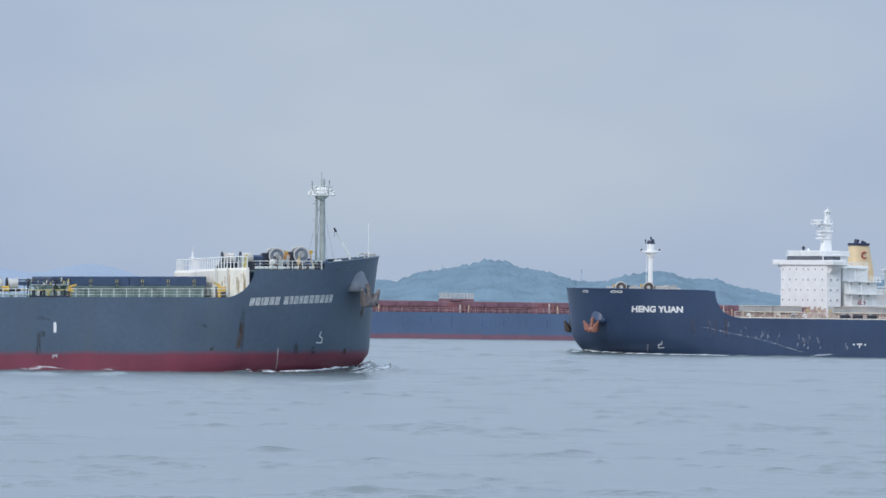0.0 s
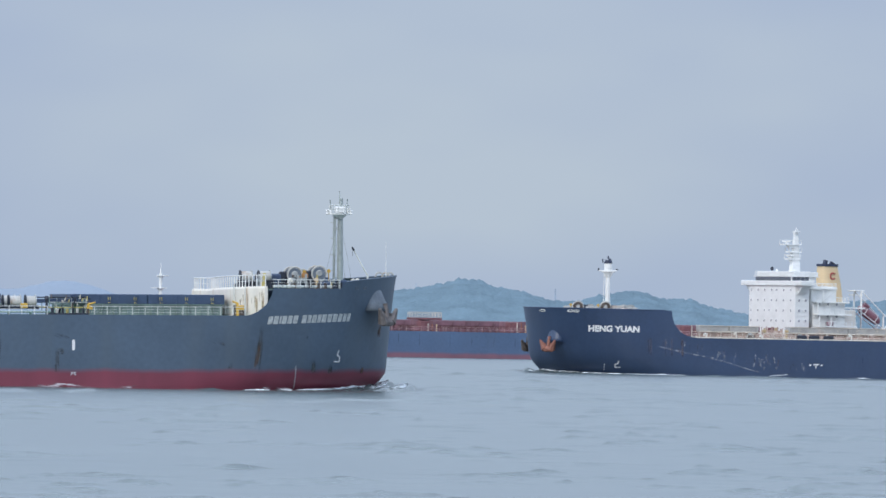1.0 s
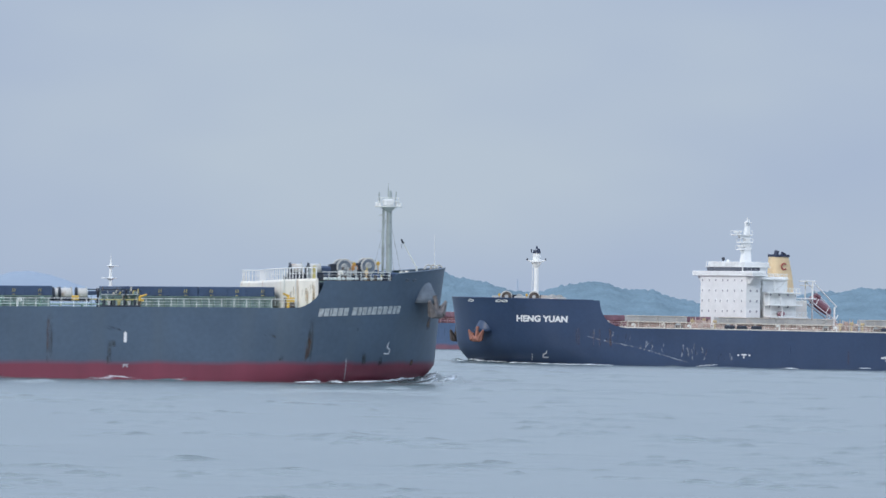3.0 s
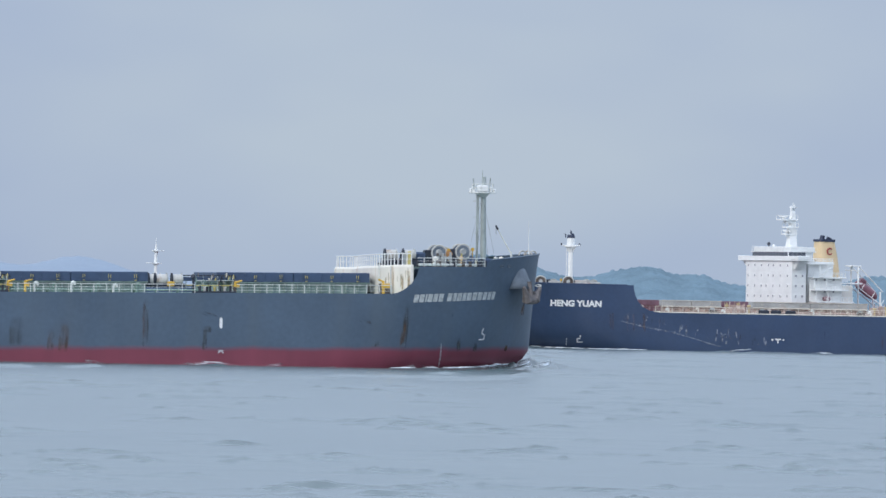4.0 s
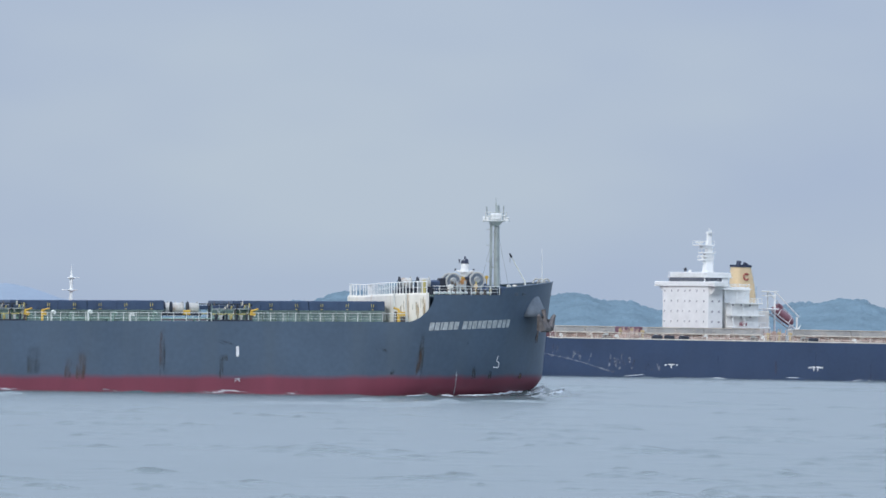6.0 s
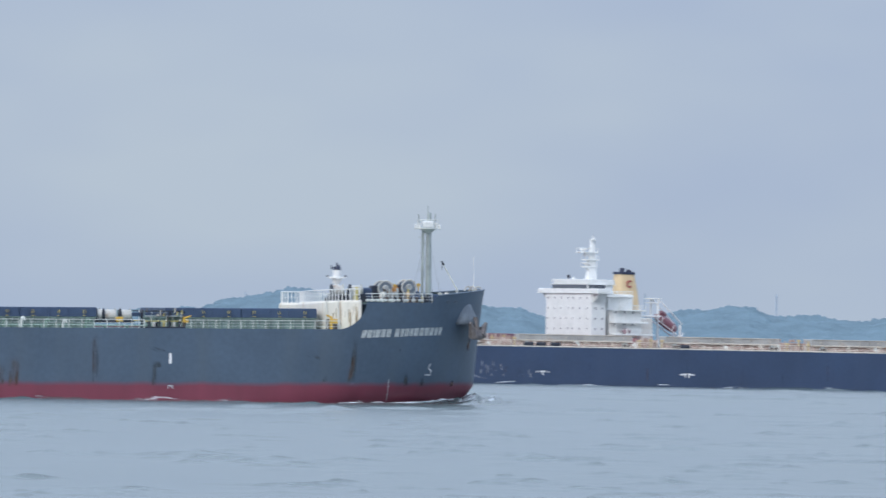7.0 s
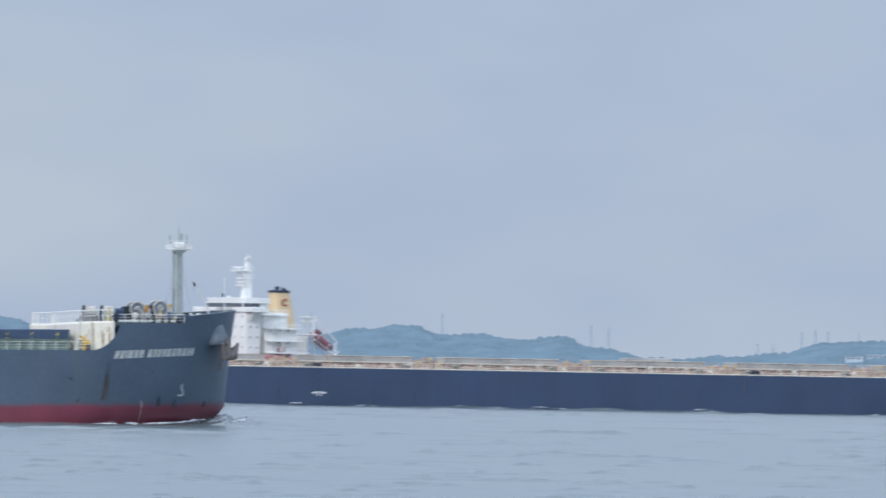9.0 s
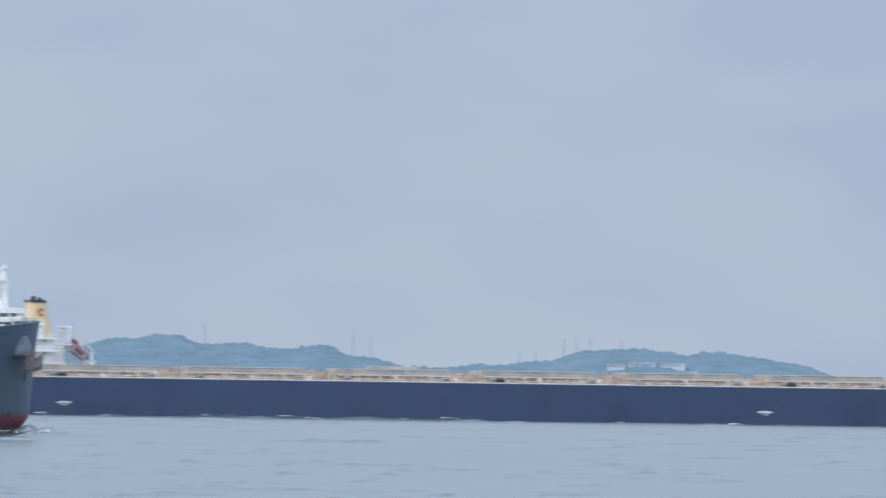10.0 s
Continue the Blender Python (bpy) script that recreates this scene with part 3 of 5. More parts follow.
def strip(x0, z0, x1, z1, w):
    """A narrow slanting strip between two points of the shell."""
    d = Vector((x1 - x0, z1 - z0)).normalized()
    n = Vector((-d.y, d.x)) * (w / 2)
    return ((x0 - n.x, z0 - n.y), (x0 + n.x, z0 + n.y), (x1 + n.x, z1 + n.y), (x1 - n.x, z1 - n.y))


def streak_material(name, colour, cover, stretch, soft=True):
    """Thin stain that lets the paint show through."""
    m = material(name, colour, 0.7, 0, 0.2, 1.0, 0.0)
    n, l = m.node_tree.nodes, m.node_tree.links
    b = n["Principled BSDF"]
    tc = n.new("ShaderNodeTexCoord")
    mp = n.new("ShaderNodeMapping")
    mp.inputs["Scale"].default_value = stretch
    l.new(tc.outputs["Object"], mp.inputs[0])
    nz = n.new("ShaderNodeTexNoise")
    nz.inputs["Scale"].default_value, nz.inputs["Detail"].default_value = 1.6, 5
    l.new(mp.outputs[0], nz.inputs["Vector"])
    rg = n.new("ShaderNodeMapRange")
    rg.inputs[1].default_value, rg.inputs[2].default_value, rg.inputs[3].default_value, rg.inputs[4].default_value = 0.3, 0.7, 0.0, cover
    l.new(nz.outputs[0], rg.inputs[0])
    out = rg.outputs[0]
    if soft:
        # thins out towards its edges and ends
        uv = n.new("ShaderNodeSeparateXYZ")
        l.new(tc.outputs["UV"], uv.inputs[0])
        for axis, reach in ((0, 0.42), (1, 0.30)):
            far = n.new("ShaderNodeMath")
            far.operation = "PINGPONG"
            far.inputs[1].default_value = 0.5
            l.new(uv.outputs[axis], far.inputs[0])
            ease = n.new("ShaderNodeMapRange")
            ease.interpolation_type = "SMOOTHSTEP"
            ease.inputs[2].default_value = reach
            l.new(far.outputs[0], ease.inputs[0])
            mul = n.new("ShaderNodeMath")
            mul.operation = "MULTIPLY"
            l.new(out, mul.inputs[0])
            l.new(ease.outputs[0], mul.inputs[1])
            out = mul.outputs[0]
    l.new(out, b.inputs["Alpha"])
    return m


M_STAIN = streak_material("dark_water_stain", (0.070, 0.072, 0.062), 0.48, (1.5, 1.5, 0.3))
M_RUSTRUN = streak_material("brown_rust_run", (0.145, 0.085, 0.055), 0.75, (1.5, 1.5, 0.3))
M_SCRAPE = streak_material("pale_scrape", (0.42, 0.45, 0.52), 0.7, (1.2, 1.2, 0.8), False)
M_SCRAPERUST = streak_material("rusty_scrape", (0.16, 0.12, 0.13), 0.5, (1.2, 1.2, 0.6), False)


def stain(ship, hull, x, z0, z1, w, lean, side, mat, rnd):
    """A soft run down the plating with a narrower trickle or two beside it."""
    runs = [strip(x, z0, x + lean, z1, w * 1.5), strip(x + w * .3, z0, x + w * .3 + lean, z0 + (z1 - z0) * rnd.uniform(.6, .95), w * .6),
            strip(x - w * .4, z0, x - w * .4 + lean * .6, z0 + (z1 - z0) * rnd.uniform(.4, .8), w * .8)]
    tagged(painted(ship, hull, "rust_streak", runs, side, mat, .02), kind="stuff")


M_MARK = material("dulled_white_mark_paint", (0.58, 0.62, 0.64), 0.6, 0, 0.1, 2.0, 0.0)


# ---- the slate grey carrier, bound to the right ----
def curve_down(s0, s1, z0, z1, n=8):
    """Deck line that sweeps down from the forecastle, steep first."""
    return [(s0 + (s1 - s0) * (i / n) ** 1.8, z1 + (z0 - z1) * (1 - i / n) ** 1.4) for i in range(n + 1)]


CH = Hull(225, 32.2, -3.0, [(0, 14.2), (8.9, 13.35), (9.6, 12.5)] + curve_down(19.0, 22.4, 12.5, 9.15) + [(225, 9.15)], 1.3, 2.4)


M_COAM = material("grey_green_coaming_paint", (0.20, 0.27, 0.25), 0.65, 0, 0.15, 0.5)
M_ORANGEBAND = material("orange_rusted_band", (0.38, 0.19, 0.07), 0.75, 0, 0.3, 1.5)
M_WALLRUST = streak_material("orange_brown_run", (0.50, 0.38, 0.22), 0.6, (1.5, 1.5, 0.4), False)
# paler than the hull to paint in light on the fairing; fittings share it
M_HAWSE = material("lit_fairing_and_fitting_grey", (0.13, 0.155, 0.185), 0.6, 0, 0.2, 0.8)
M_ANCHOR = material("grey_brown_anchor_iron", (0.17, 0.15, 0.145), 0.85, 0, 0.3, 1.2)
M_NAME = material("worn_white_name_paint", (0.44, 0.47, 0.47), 0.6, 0, 0.22, 2.5, 0.0)
M_CLEAT = material("dull_yellow_cleat_paint", (0.50, 0.42, 0.16), 0.6, 0, 0.2, 1.0)


def hatch(ship, x0, x1, half, z, top, m_cover, m_coam, cleats, m_cleat=None):
    """A cargo hatch: stiffened coaming, two cover panels and their cleats."""
    xm, ln = (x0 + x1) / 2, abs(x1 - x0)
    m_cleat = m_cleat or M_CLEAT
    low = z + (top - z) * .5
    bm = bm_new()
    box(bm, (xm, 0, (z + low) / 2), (ln - .5, half * 2 - .8, low - z))
    for i in range(int(ln / 1.6)):
        for k in (-1, 1):
            box(bm, (xm - ln / 2 + .9 + i * 1.6, k * (half - .2), (z + low) / 2), (.08, .5, low - z - .02))
    root = part("hatch", bm, m_coam, ship, "cargo hatch with steel cover")
    bm = bm_new()
    box(bm, (xm, 0, low + .05), (ln, half * 2 + .3, .1))
    part("coaming_rim", bm, m_coam, root)
    for k in (-1, 1):
        bm = bm_new()
        box(bm, (xm + k * ln / 4, 0, (low + top) / 2 + .06), (ln / 2 - .06, half * 2, top - low - .08), bevel=.07)
        n = 4
        for i in range(n):
            for sd in (-1, 1):
                box(bm, (xm + k * ln / 4 - ln / 4 + (i + .5) * ln / 2 / n, sd * (half + .03), (low + top) / 2), (.12, .12, top - low - .2))
        part("hatch_cover", bm, m_cover, root)
    for i in range(cleats):
        for sd in (-1, 1):
            x = x0 + (x1 - x0) * (i + .5) / cleats
            bm = bm_new()
            for dx in (-.13, .13):
                box(bm, (x + dx, sd * (half + .16), (low + top) / 2 + .1), (.07, .12, .42), bevel=.02)
            box(bm, (x, sd * (half + .14), low + .24), (.3, .1, .08))
            part("cleat", bm, m_cleat, root)
            bm = bm_new()
            rod(bm, (x - .5, sd * (half + .25), low), (x - .15, sd * (half + .55), z), .05, None, 5)
            part("stay", bm, m_coam, root)
    return root


def hatch_gear(ship, x, half, z, rnd, name="hatch_gear"):
    """Machinery at the end of a hatch: pipe frame against the coaming, hoses, and a fairlead platform at the deck edge."""
    bm = bm_new()
    box(bm, (x - .9, -15.0, z + .12), (5.2, 1.3, .24), bevel=.04)
    root = part(name, bm, M_DARK, ship, "dark fairlead platform with rollers and hatch pipes")
    for i in range(4):
        bm = bm_new()
        xx = x - 2.9 + i * 1.3
        box(bm, (xx, -15.1, z + .55), (.16, .9, .75), bevel=.04)
        part("roller_stand", bm, M_DARK, root)
        bm = bm_new()
        rod(bm, (xx + .55, -15.3, z + .24), (xx + .55, -15.3, z + .7), .17, .2, 12)
        rod(bm, (xx + .55, -15.3, z + .7), (xx + .55, -15.3, z + .78), .26, .2, 12)
        part("roller", bm, (M_DRUM, M_CLEAT, M_DRUM, M_RUST)[i], root)
    for sd in (-1, 1):
        y = sd * (half + .75)
        for i in range(3):
            bm = bm_new()
            pipe(bm, [(x - 2.4, y, z + .9 + i * .62), (x + 2.6, y, z + .9 + i * .62), (x + 2.9, y - sd * .5, z + .7 + i * .62)], .085)
            part("hydraulic_pipe", bm, (M_CLEAT, M_STEEL, M_DARK)[i], root)
        for i in range(6):
            bm = bm_new()
            xx = x - 2.4 + i * .95
            rod(bm, (xx, y - sd * .2, z), (xx, y - sd * .2, z + 2.1 + .35 * rnd.random()), .06, None, 6)
            part("frame_post", bm, (M_COAM, M_RAIL)[i % 2], root)
        bm = bm_new()
        box(bm, (x - .1, y - sd * .3, z + 1.7), (4.6, .3, .5), bevel=.05)
        part("ram_housing", bm, M_HATCH, root)
    for i in range(22):
        bm = bm_new()
        r = rnd.uniform(.06, .12)
        xx, zz = x - 2.4 + i * .24, z + rnd.uniform(.7, 2.1)
        yy = -half - .95 - rnd.random() * .3
        rod(bm, (xx, yy, zz), (xx + rnd.uniform(-.15, .15), yy, zz + rnd.uniform(.25, .6)), r, r * .8, 7)
        part("valve", bm, (M_CLEAT, M_STEEL, M_BEIGE, M_DARK, M_COAM, M_RUST)[rnd.randrange(6)], root)
    return root


def vent(ship, x, y, z, h, mat):
    """A mushroom or goose-neck ventilator with a bent head."""
    bm = bm_new()
    rod(bm, (x, y, z), (x, y, z + h), .14, None, 8)
    rod(bm, (x, y, z + h), (x + .35, y, z + h + .15), .16, None, 8)
    rod(bm, (x + .35, y, z + h + .15), (x + .42, y, z + h - .25), .18, None, 8)
    part("vent_pipe", bm, mat, ship)


def foremast_tall(ship, x, y, z, top):
    """A tubular mast with ladder, stays and a light platform."""
    bm = bm_new()
    rod(bm, (x + .12, y, z), (x + .12, y, top - 2.4), .40, .34, 14)
    root = part("foremast", bm, M_MAST, ship, "grey tubular foremast with light platform")
    bm = bm_new()
    for dy in (-.22, .22):
        rod(bm, (x - .72, y + dy, z), (x - .62, y + dy, top - 2.4), .12, None, 6)
    for i in range(int((top - 2.4 - z) / .35)):
        rod(bm, (x - .84, y - .22, z + .3 + i * .35), (x - .84, y + .22, z + .3 + i * .35), .03, None, 4)
    for i in range(4):
        zz = z + 1.5 + i * 2
        rod(bm, (x - .85, y, zz), (x - .3, y, zz), .05, None, 5)
        for k in range(8):
            a, b = math.pi * (.5 + k / 8), math.pi * (.5 + (k + 1) / 8)
            rod(bm, (x - .85 + math.cos(a) * .4, y + math.sin(a) * .4, zz + .8), (x - .85 + math.cos(b) * .4, y + math.sin(b) * .4, zz + .8), .03, None, 4)
    part("ladder", bm, M_MAST, root)
    bm = bm_new()
    rod(bm, (x, y, top - 2.9), (x, y, top - 2.35), .4, 1.0, 14)
    rod(bm, (x, y, top - 2.35), (x, y, top - 2.25), 1.4, 1.4, 16)
    box(bm, (x, y, top - 2.28), (3.5, .5, .16), bevel=.03)
    part("platform", bm, M_RAIL, root)
    bm = bm_new()
    for k in range(10):
        a, b = k * math.pi / 5, (k + 1) * math.pi / 5
        for zz in (top - 1.7, top - 1.2):
            rod(bm, (x + math.cos(a) * 1.4, y + math.sin(a) * 1.4, zz), (x + math.cos(b) * 1.4, y + math.sin(b) * 1.4, zz), .04, None, 4)
        rod(bm, (x + math.cos(a) * 1.4, y + math.sin(a) * 1.4, top - 2.2), (x + math.cos(a) * 1.4, y + math.sin(a) * 1.4, top - 1.2), .04, None, 4)
    part("platform_rail", bm, M_RAIL, root)
    for k, (dx, h, r) in enumerate(((-1.6, .35, .16), (-1.15, .3, .14), (1.55, .3, .18), (1.1, .55, .12))):
        bm = bm_new()
        rod(bm, (x + dx, y, top - 2.2), (x + dx, y, top - 2.2 + h), r, None, 8)
        rod(bm, (x + dx, y, top - 2.2 + h), (x + dx, y, top - 2.1 + h), r * 1.4, r * .7, 8)
        part("lamp_housing", bm, M_WHITE, root)
    bm = bm_new()
    box(bm, (x, y, top - 1.75), (1.3, 1.0, .8), bevel=.12)
    part("light_box", bm, M_WHITE, root)
    for dx, dy in ((-1.6, -3.5), (-1.6, 3.5), (1.4, -2.5), (1.4, 2.5)):
        bm = bm_new()
        rod(bm, (x + dx, y + dy, z), (x, y, top - 2.6), .012, None, 5)
        part("stay", bm, M_DARK, root)
    bm = bm_new()
    rod(bm, (x, y, top - 1), (x, y, top + .6), .09, .05, 6)
    rod(bm, (x + .2, y, top - 1.4), (x + .2, y, top - .3), .3, .24, 10)
    part("mast_head_light", bm, M_MAST, root)
    for a, b, r in (((x - 1.1, y, top - 2.2), (x - 1.25, y, top - .5), .05), ((x + .9, y, top - 2.2), (x + 1.05, y, top - .4), .045)):
        bm = bm_new()
        rod(bm, a, b, r, r * 1.8, 6)
        part("antenna", bm, M_MAST, root)
    return root


def slate_carrier():
    ship = thing("bulk_carrier", "slate grey bulk carrier with red boot-topping, under way on the sea", "ship", "ships under way")
    CH.shell(ship, M_SLATE)
    CH.deck(ship, M_GREENDECK, 19.5, 224, 9.1, "main_deck")
    CH.deck(ship, M_GREENDECK, 1.2, 19.6, 12.45, "forecastle_deck", .3)
    rnd = random.Random(11)
    # stiffened rubbing edge of the bulwark
    for sd in (-1, 1):
        bm = bm_new()
        ss = [.1 + i * .55 for i in range(17)]
        pipe(bm, [CH.on(-a, CH.top(a), sd, -.08) for a in ss], .12)
        part("bulwark_cap", bm, M_SLATE, ship)
    # cream bulkhead at the break of the forecastle, bowed towards the stern and swept aft on the port side
    def wall_x(y):
        k = max(0.0, min(1.0, (y - 6) / 6))
        return -19.15 - 4.7 * math.cos(y / 15.98 * math.pi / 2) ** .5 - 2.6 * k * k * (3 - 2 * k)

    edge_y = -(CH.half(-18.75, 12) - .14)

    def wall_top(y):
        return 12.75 - .35 * max(0, min(1, (y + 15) / 20))
    bm = bm_new()
    cols = []
    for i in range(25):
        y = edge_y + (15.6 - edge_y) * i / 24
        x, zt = wall_x(y), wall_top(y)
        cols.append([bm.verts.new(p) for p in ((x, y, 9.1), (x, y, zt - .25), (x + .15, y, zt), (x + .35, y, zt), (x + .35, y, 9.1))])
    for a, b in zip(cols, cols[1:]):
        for k in range(4):
            bm.faces.new((a[k], a[k + 1], b[k + 1], b[k]))
    bm.faces.new(cols[0])
    bm.faces.new(cols[-1])
    bmesh.ops.recalc_face_normals(bm, faces=bm.faces)
    wall = part("forecastle_bulkhead", bm, M_CREAM, ship, "cream painted bulkhead with rust runs")
    for y in (-9.5, -12.5):
        bm = bm_new()
        xx = wall_x(y)
        for dx in (-.25, .25):
            rod(bm, (xx - .2, y + dx, 9.1), (xx - .2, y + dx, 12.9), .045, None, 5)
        for i in range(11):
            rod(bm, (xx - .2, y - .25, 9.3 + i * .33), (xx - .2, y + .25, 9.3 + i * .33), .03, None, 4)
        part("ladder", bm, M_RAIL, wall)
    for y in (-6, -2, 3):
        bm = bm_new()
        xx = wall_x(y)
        box(bm, (xx - .05, y, 10.2), (.14, .8, 1.75), bevel=.05)
        part("steel_door", bm, M_CREAM, wall)
    for i in range(16):
        y = -15.4 + rnd.random() ** 2.0 * 4.5
        z1 = 12.3 - rnd.random() * 1.2
        h = rnd.uniform(.5, 2.6)
        w = rnd.uniform(.06, .22)
        bm = bm_new()
        pts = [(wall_x(q) - .02, q) for q in (y - w, y + w)]
        bm.faces.new([bm.verts.new(p) for p in ((pts[0][0], pts[0][1], z1), (pts[1][0], pts[1][1], z1), (pts[1][0], pts[1][1] - w * .5, max(9.2, z1 - h)), (pts[0][0], pts[0][1] + w * .5, max(9.2, z1 - h)))])
        part("rust_run", bm, M_WALLRUST, wall)
    # guard rails
    line = []
    for i in range(13):
        s = 9.8 + 9.4 * i / 12
        line.append((-s, -(CH.half(-s, 12.5) - .2), 12.47))
    handrail(ship, line, 1.1, 1.5, .055)
    handrail(ship, [(x, -y, z) for x, y, z in line], 1.1, 1.5, .055)
    line = []
    for i in range(17):
        y = -15.4 + 30.8 * i / 16
        line.append((wall_x(y) + .3, y, wall_top(y) - .03))
    handrail(ship, line, 1.4, .85, .07, 2, mat=M_WHITE)
    for a, b in ((22.6, 42.7), (48.1, 71.9), (77.3, 101.1), (106.5, 130.3), (135.7, 159.5)):
        handrail(ship, [(-a, -15.85, 9.12), (-(a + b) / 2, -15.85, 9.12), (-b, -15.85, 9.12)], 1.05, 1.62, .05)
    # hatches and what stands between them
    first = hatch(ship, -24.0, -44.0, 8.6, 9.1, 11.65, M_HATCH, M_COAM, 6)
    gear = hatch_gear(ship, -44.4, 8.6, 9.1, rnd)
    for k in range(1, 6):
        copy_thing(first, pose(-28.9 * k, 0, 0))
        if k < 5:
            copy_thing(gear, pose(-29.2 * k, 0, 0))
    for k in range(5):
        x = -50.0 - 29.2 * k
        for y in (-6.6, -1.5, 3.8):
            drum_winch(ship, x - .9, y, 9.75, .85, 1.5)
        drum_winch(ship, x + 1.1, -6.9, 9.75, .85, 1.3)
        # grey-capped post and yellow motor beside the drums
        bm = bm_new()
        box(bm, (x + .1, -8.3, 10.2), (.9, .6, .6), bevel=.08)
        part("motor", bm, M_YELLOW, ship, "yellow winch motor")
        bm = bm_new()
        rod(bm, (x + 2.9, -9.0, 9.1), (x + 2.9, -9.0, 11.1), .16, None, 8)
        rod(bm, (x + 2.9, -9.0, 11.0), (x + 2.9, -9.0, 11.4), .36, .2, 10)
        part("vent_pipe", bm, M_DARK, ship)
        bollard(ship, x + 3.2, -14.6, 9.12)
        # yellow davits by the rail
        for dx in (1.9, -25.1):
            bm = bm_new()
            rod(bm, (x + dx + 5.6, -13.6, 9.1), (x + dx + 5.6, -13.6, 10.5), .17, .14, 8)
            rod(bm, (x + dx + 5.6, -13.6, 10.4), (x + dx + 6.5, -13.6, 10.65), .14, .1, 8)
            box(bm, (x + dx + 5.8, -13.6, 10.0), (.7, .35, .5), bevel=.05)
            part("davit", bm, M_YELLOW, ship, "yellow hose davit")
        for i in range(7):
            vent(ship, x - 5 - i * 2.6 - rnd.random(), -13.2 + rnd.uniform(-.4, .4), 9.1, .7 + .5 * rnd.random(), M_RAIL if i % 2 else M_GREENDECK)
        bm = bm_new()
        for i in range(3):
            rod(bm, (x - 23, -11.4 - i * .4, 9.45), (x + 4, -11.4 - i * .4, 9.45), .11, None, 6)
        for i in range(10):
            box(bm, (x - 22 + i * 2.8, -11.8, 9.27), (.12, 1.4, .34))
        part("deck_pipe", bm, M_GREENDECK, ship)
    bm = bm_new()
    rod(bm, (-23.2, -13.4, 9.1), (-23.2, -13.4, 10.7), .2, .15, 8)
    rod(bm, (-23.2, -13.4, 10.6), (-23.9, -13.4, 10.9), .15, .1, 8)
    box(bm, (-22.9, -13.4, 10.1), (1.0, .6, .6), bevel=.06)
    part("davit", bm, M_YELLOW, ship, "yellow hose davit")
    bm = bm_new()
    box(bm, (-22.6, -11.6, 9.75), (1.6, 1.0, 1.3), bevel=.1)
    part("winch_casing", bm, M_RUST, ship)
    # forecastle machinery
    windlass(ship, -14.4, -4.6, 12.95)
    windlass(ship, -10.9, -3.0, 13.1)
    for x, y in ((-14.4, -4.6), (-10.9, -3.0), (-18.5, -6.5), (-20.7, -5.5)):
        bm = bm_new()
        box(bm, (x, y, 12.75), (2.8, 2.6, .6), bevel=.06)
        part("machinery_seat", bm, M_DARK, ship)
    windlass(ship, -11.5, 5.0, 12.7)
    for x, y in ((-18.5, -6.5), (-20.7, -5.5)):
        drum_winch(ship, x, y, 13.05, .8, 1.5)
    for x, y, sx, sy, sz in ((-16.6, -4.5, 1.9, 2.4, 1.8), (-15.2, 2.5, 2.6, 3, 1.9), (-8.0, -6.6, 1.2, 1.0, 1.1), (-11.0, -8.5, 1.4, .9, .9), (-7.4, 2.2, 2.2, 2.2, 1.3)):
        bm = bm_new()
        box(bm, (x, y, 12.45 + sz / 2), (sx, sy, sz), bevel=.12)
        part("motor_casing", bm, M_HATCH, ship, "blue motor casing")
    for x, y in ((-13.6, -8.6), (-12.2, -9.4), (-15.2, -9.0), (-14.4, -9.8)):
        bm = bm_new()
        rod(bm, (x, y, 12.45), (x, y, 13.7), .1, None, 6)
        rod(bm, (x, y - .1, 13.6), (x, y + .1, 13.6), .26, None, 12)
        part("hand_wheel", bm, M_BUFF if x > -13 else M_STEEL, ship)
    for i in range(26):
        x, z = -8.2 - rnd.random() * 12, 12.6 + rnd.random() * 1.5
        s = rnd.uniform(.14, .4)
        bm = bm_new()
        box(bm, (x, -6.9 - .18 * (-8 - x) - rnd.random(), (12.45 + z + s) / 2), (s, s, z + s - 12.45), bevel=.03)
        part("pedestal", bm, (M_CLEAT, M_STEEL, M_BEIGE, M_DARK, M_RAIL, M_RUST, M_HATCH)[rnd.randrange(7)], ship)
    for x, z, r in ((-13.2, 14.1, .45), (-14.0, 13.8, .3)):
        bm = bm_new()
        rod(bm, (x, -6.6, z), (x, -6.3, z), r, r * .8, 14)
        part("brake_band", bm, M_ORANGEBAND, ship, "orange-rusted brake band")
    for i in range(5):
        bollard(ship, -9.5 - i * 2.1, -9.6 - .5 * i, 12.45, M_RUST if i % 2 else M_DARK)
    bm = bm_new()
    for i in range(14):
        x = -9.8 - i * .62
        rod(bm, (x, -8.9 - .25 * i, 12.75), (x - .5, -9.2 - .25 * i, 12.75), .17, None, 7)
    part("mooring_rope", bm, M_RAIL, ship, "coiled pale mooring rope")
    for x, y in ((-6.0, -4.0), (-5.2, 3.0), (-16.2, -11.2), (-18, 7.0)):
        vent(ship, x, y, 12.45, 1.1, M_CREAM)
    foremast_tall(ship, -7.4, 0, 12.45, 24.1)
    # slender derrick, jack staff and fairleads at the bow
    bm = bm_new()
    rod(bm, (-4.6, -5.2, 12.5), (-4.7, -5.2, 14.4), .13, None, 8)
    rod(bm, (-4.7, -5.2, 14.2), (-6.7, -5.2, 17.6), .11, .06, 6)
    boom = part("derrick", bm, M_RAIL, ship, "slender pale derrick boom")
    bm = bm_new()
    rod(bm, (-6.45, -5.2, 17.2), (-6.75, -5.2, 17.7), .12, .12, 6)
    rod(bm, (-6.7, -5.2, 17.6), (-6.7, -5.2, 16.6), .025, None, 4)
    part("hook", bm, M_DARK, boom)
    bm = bm_new()
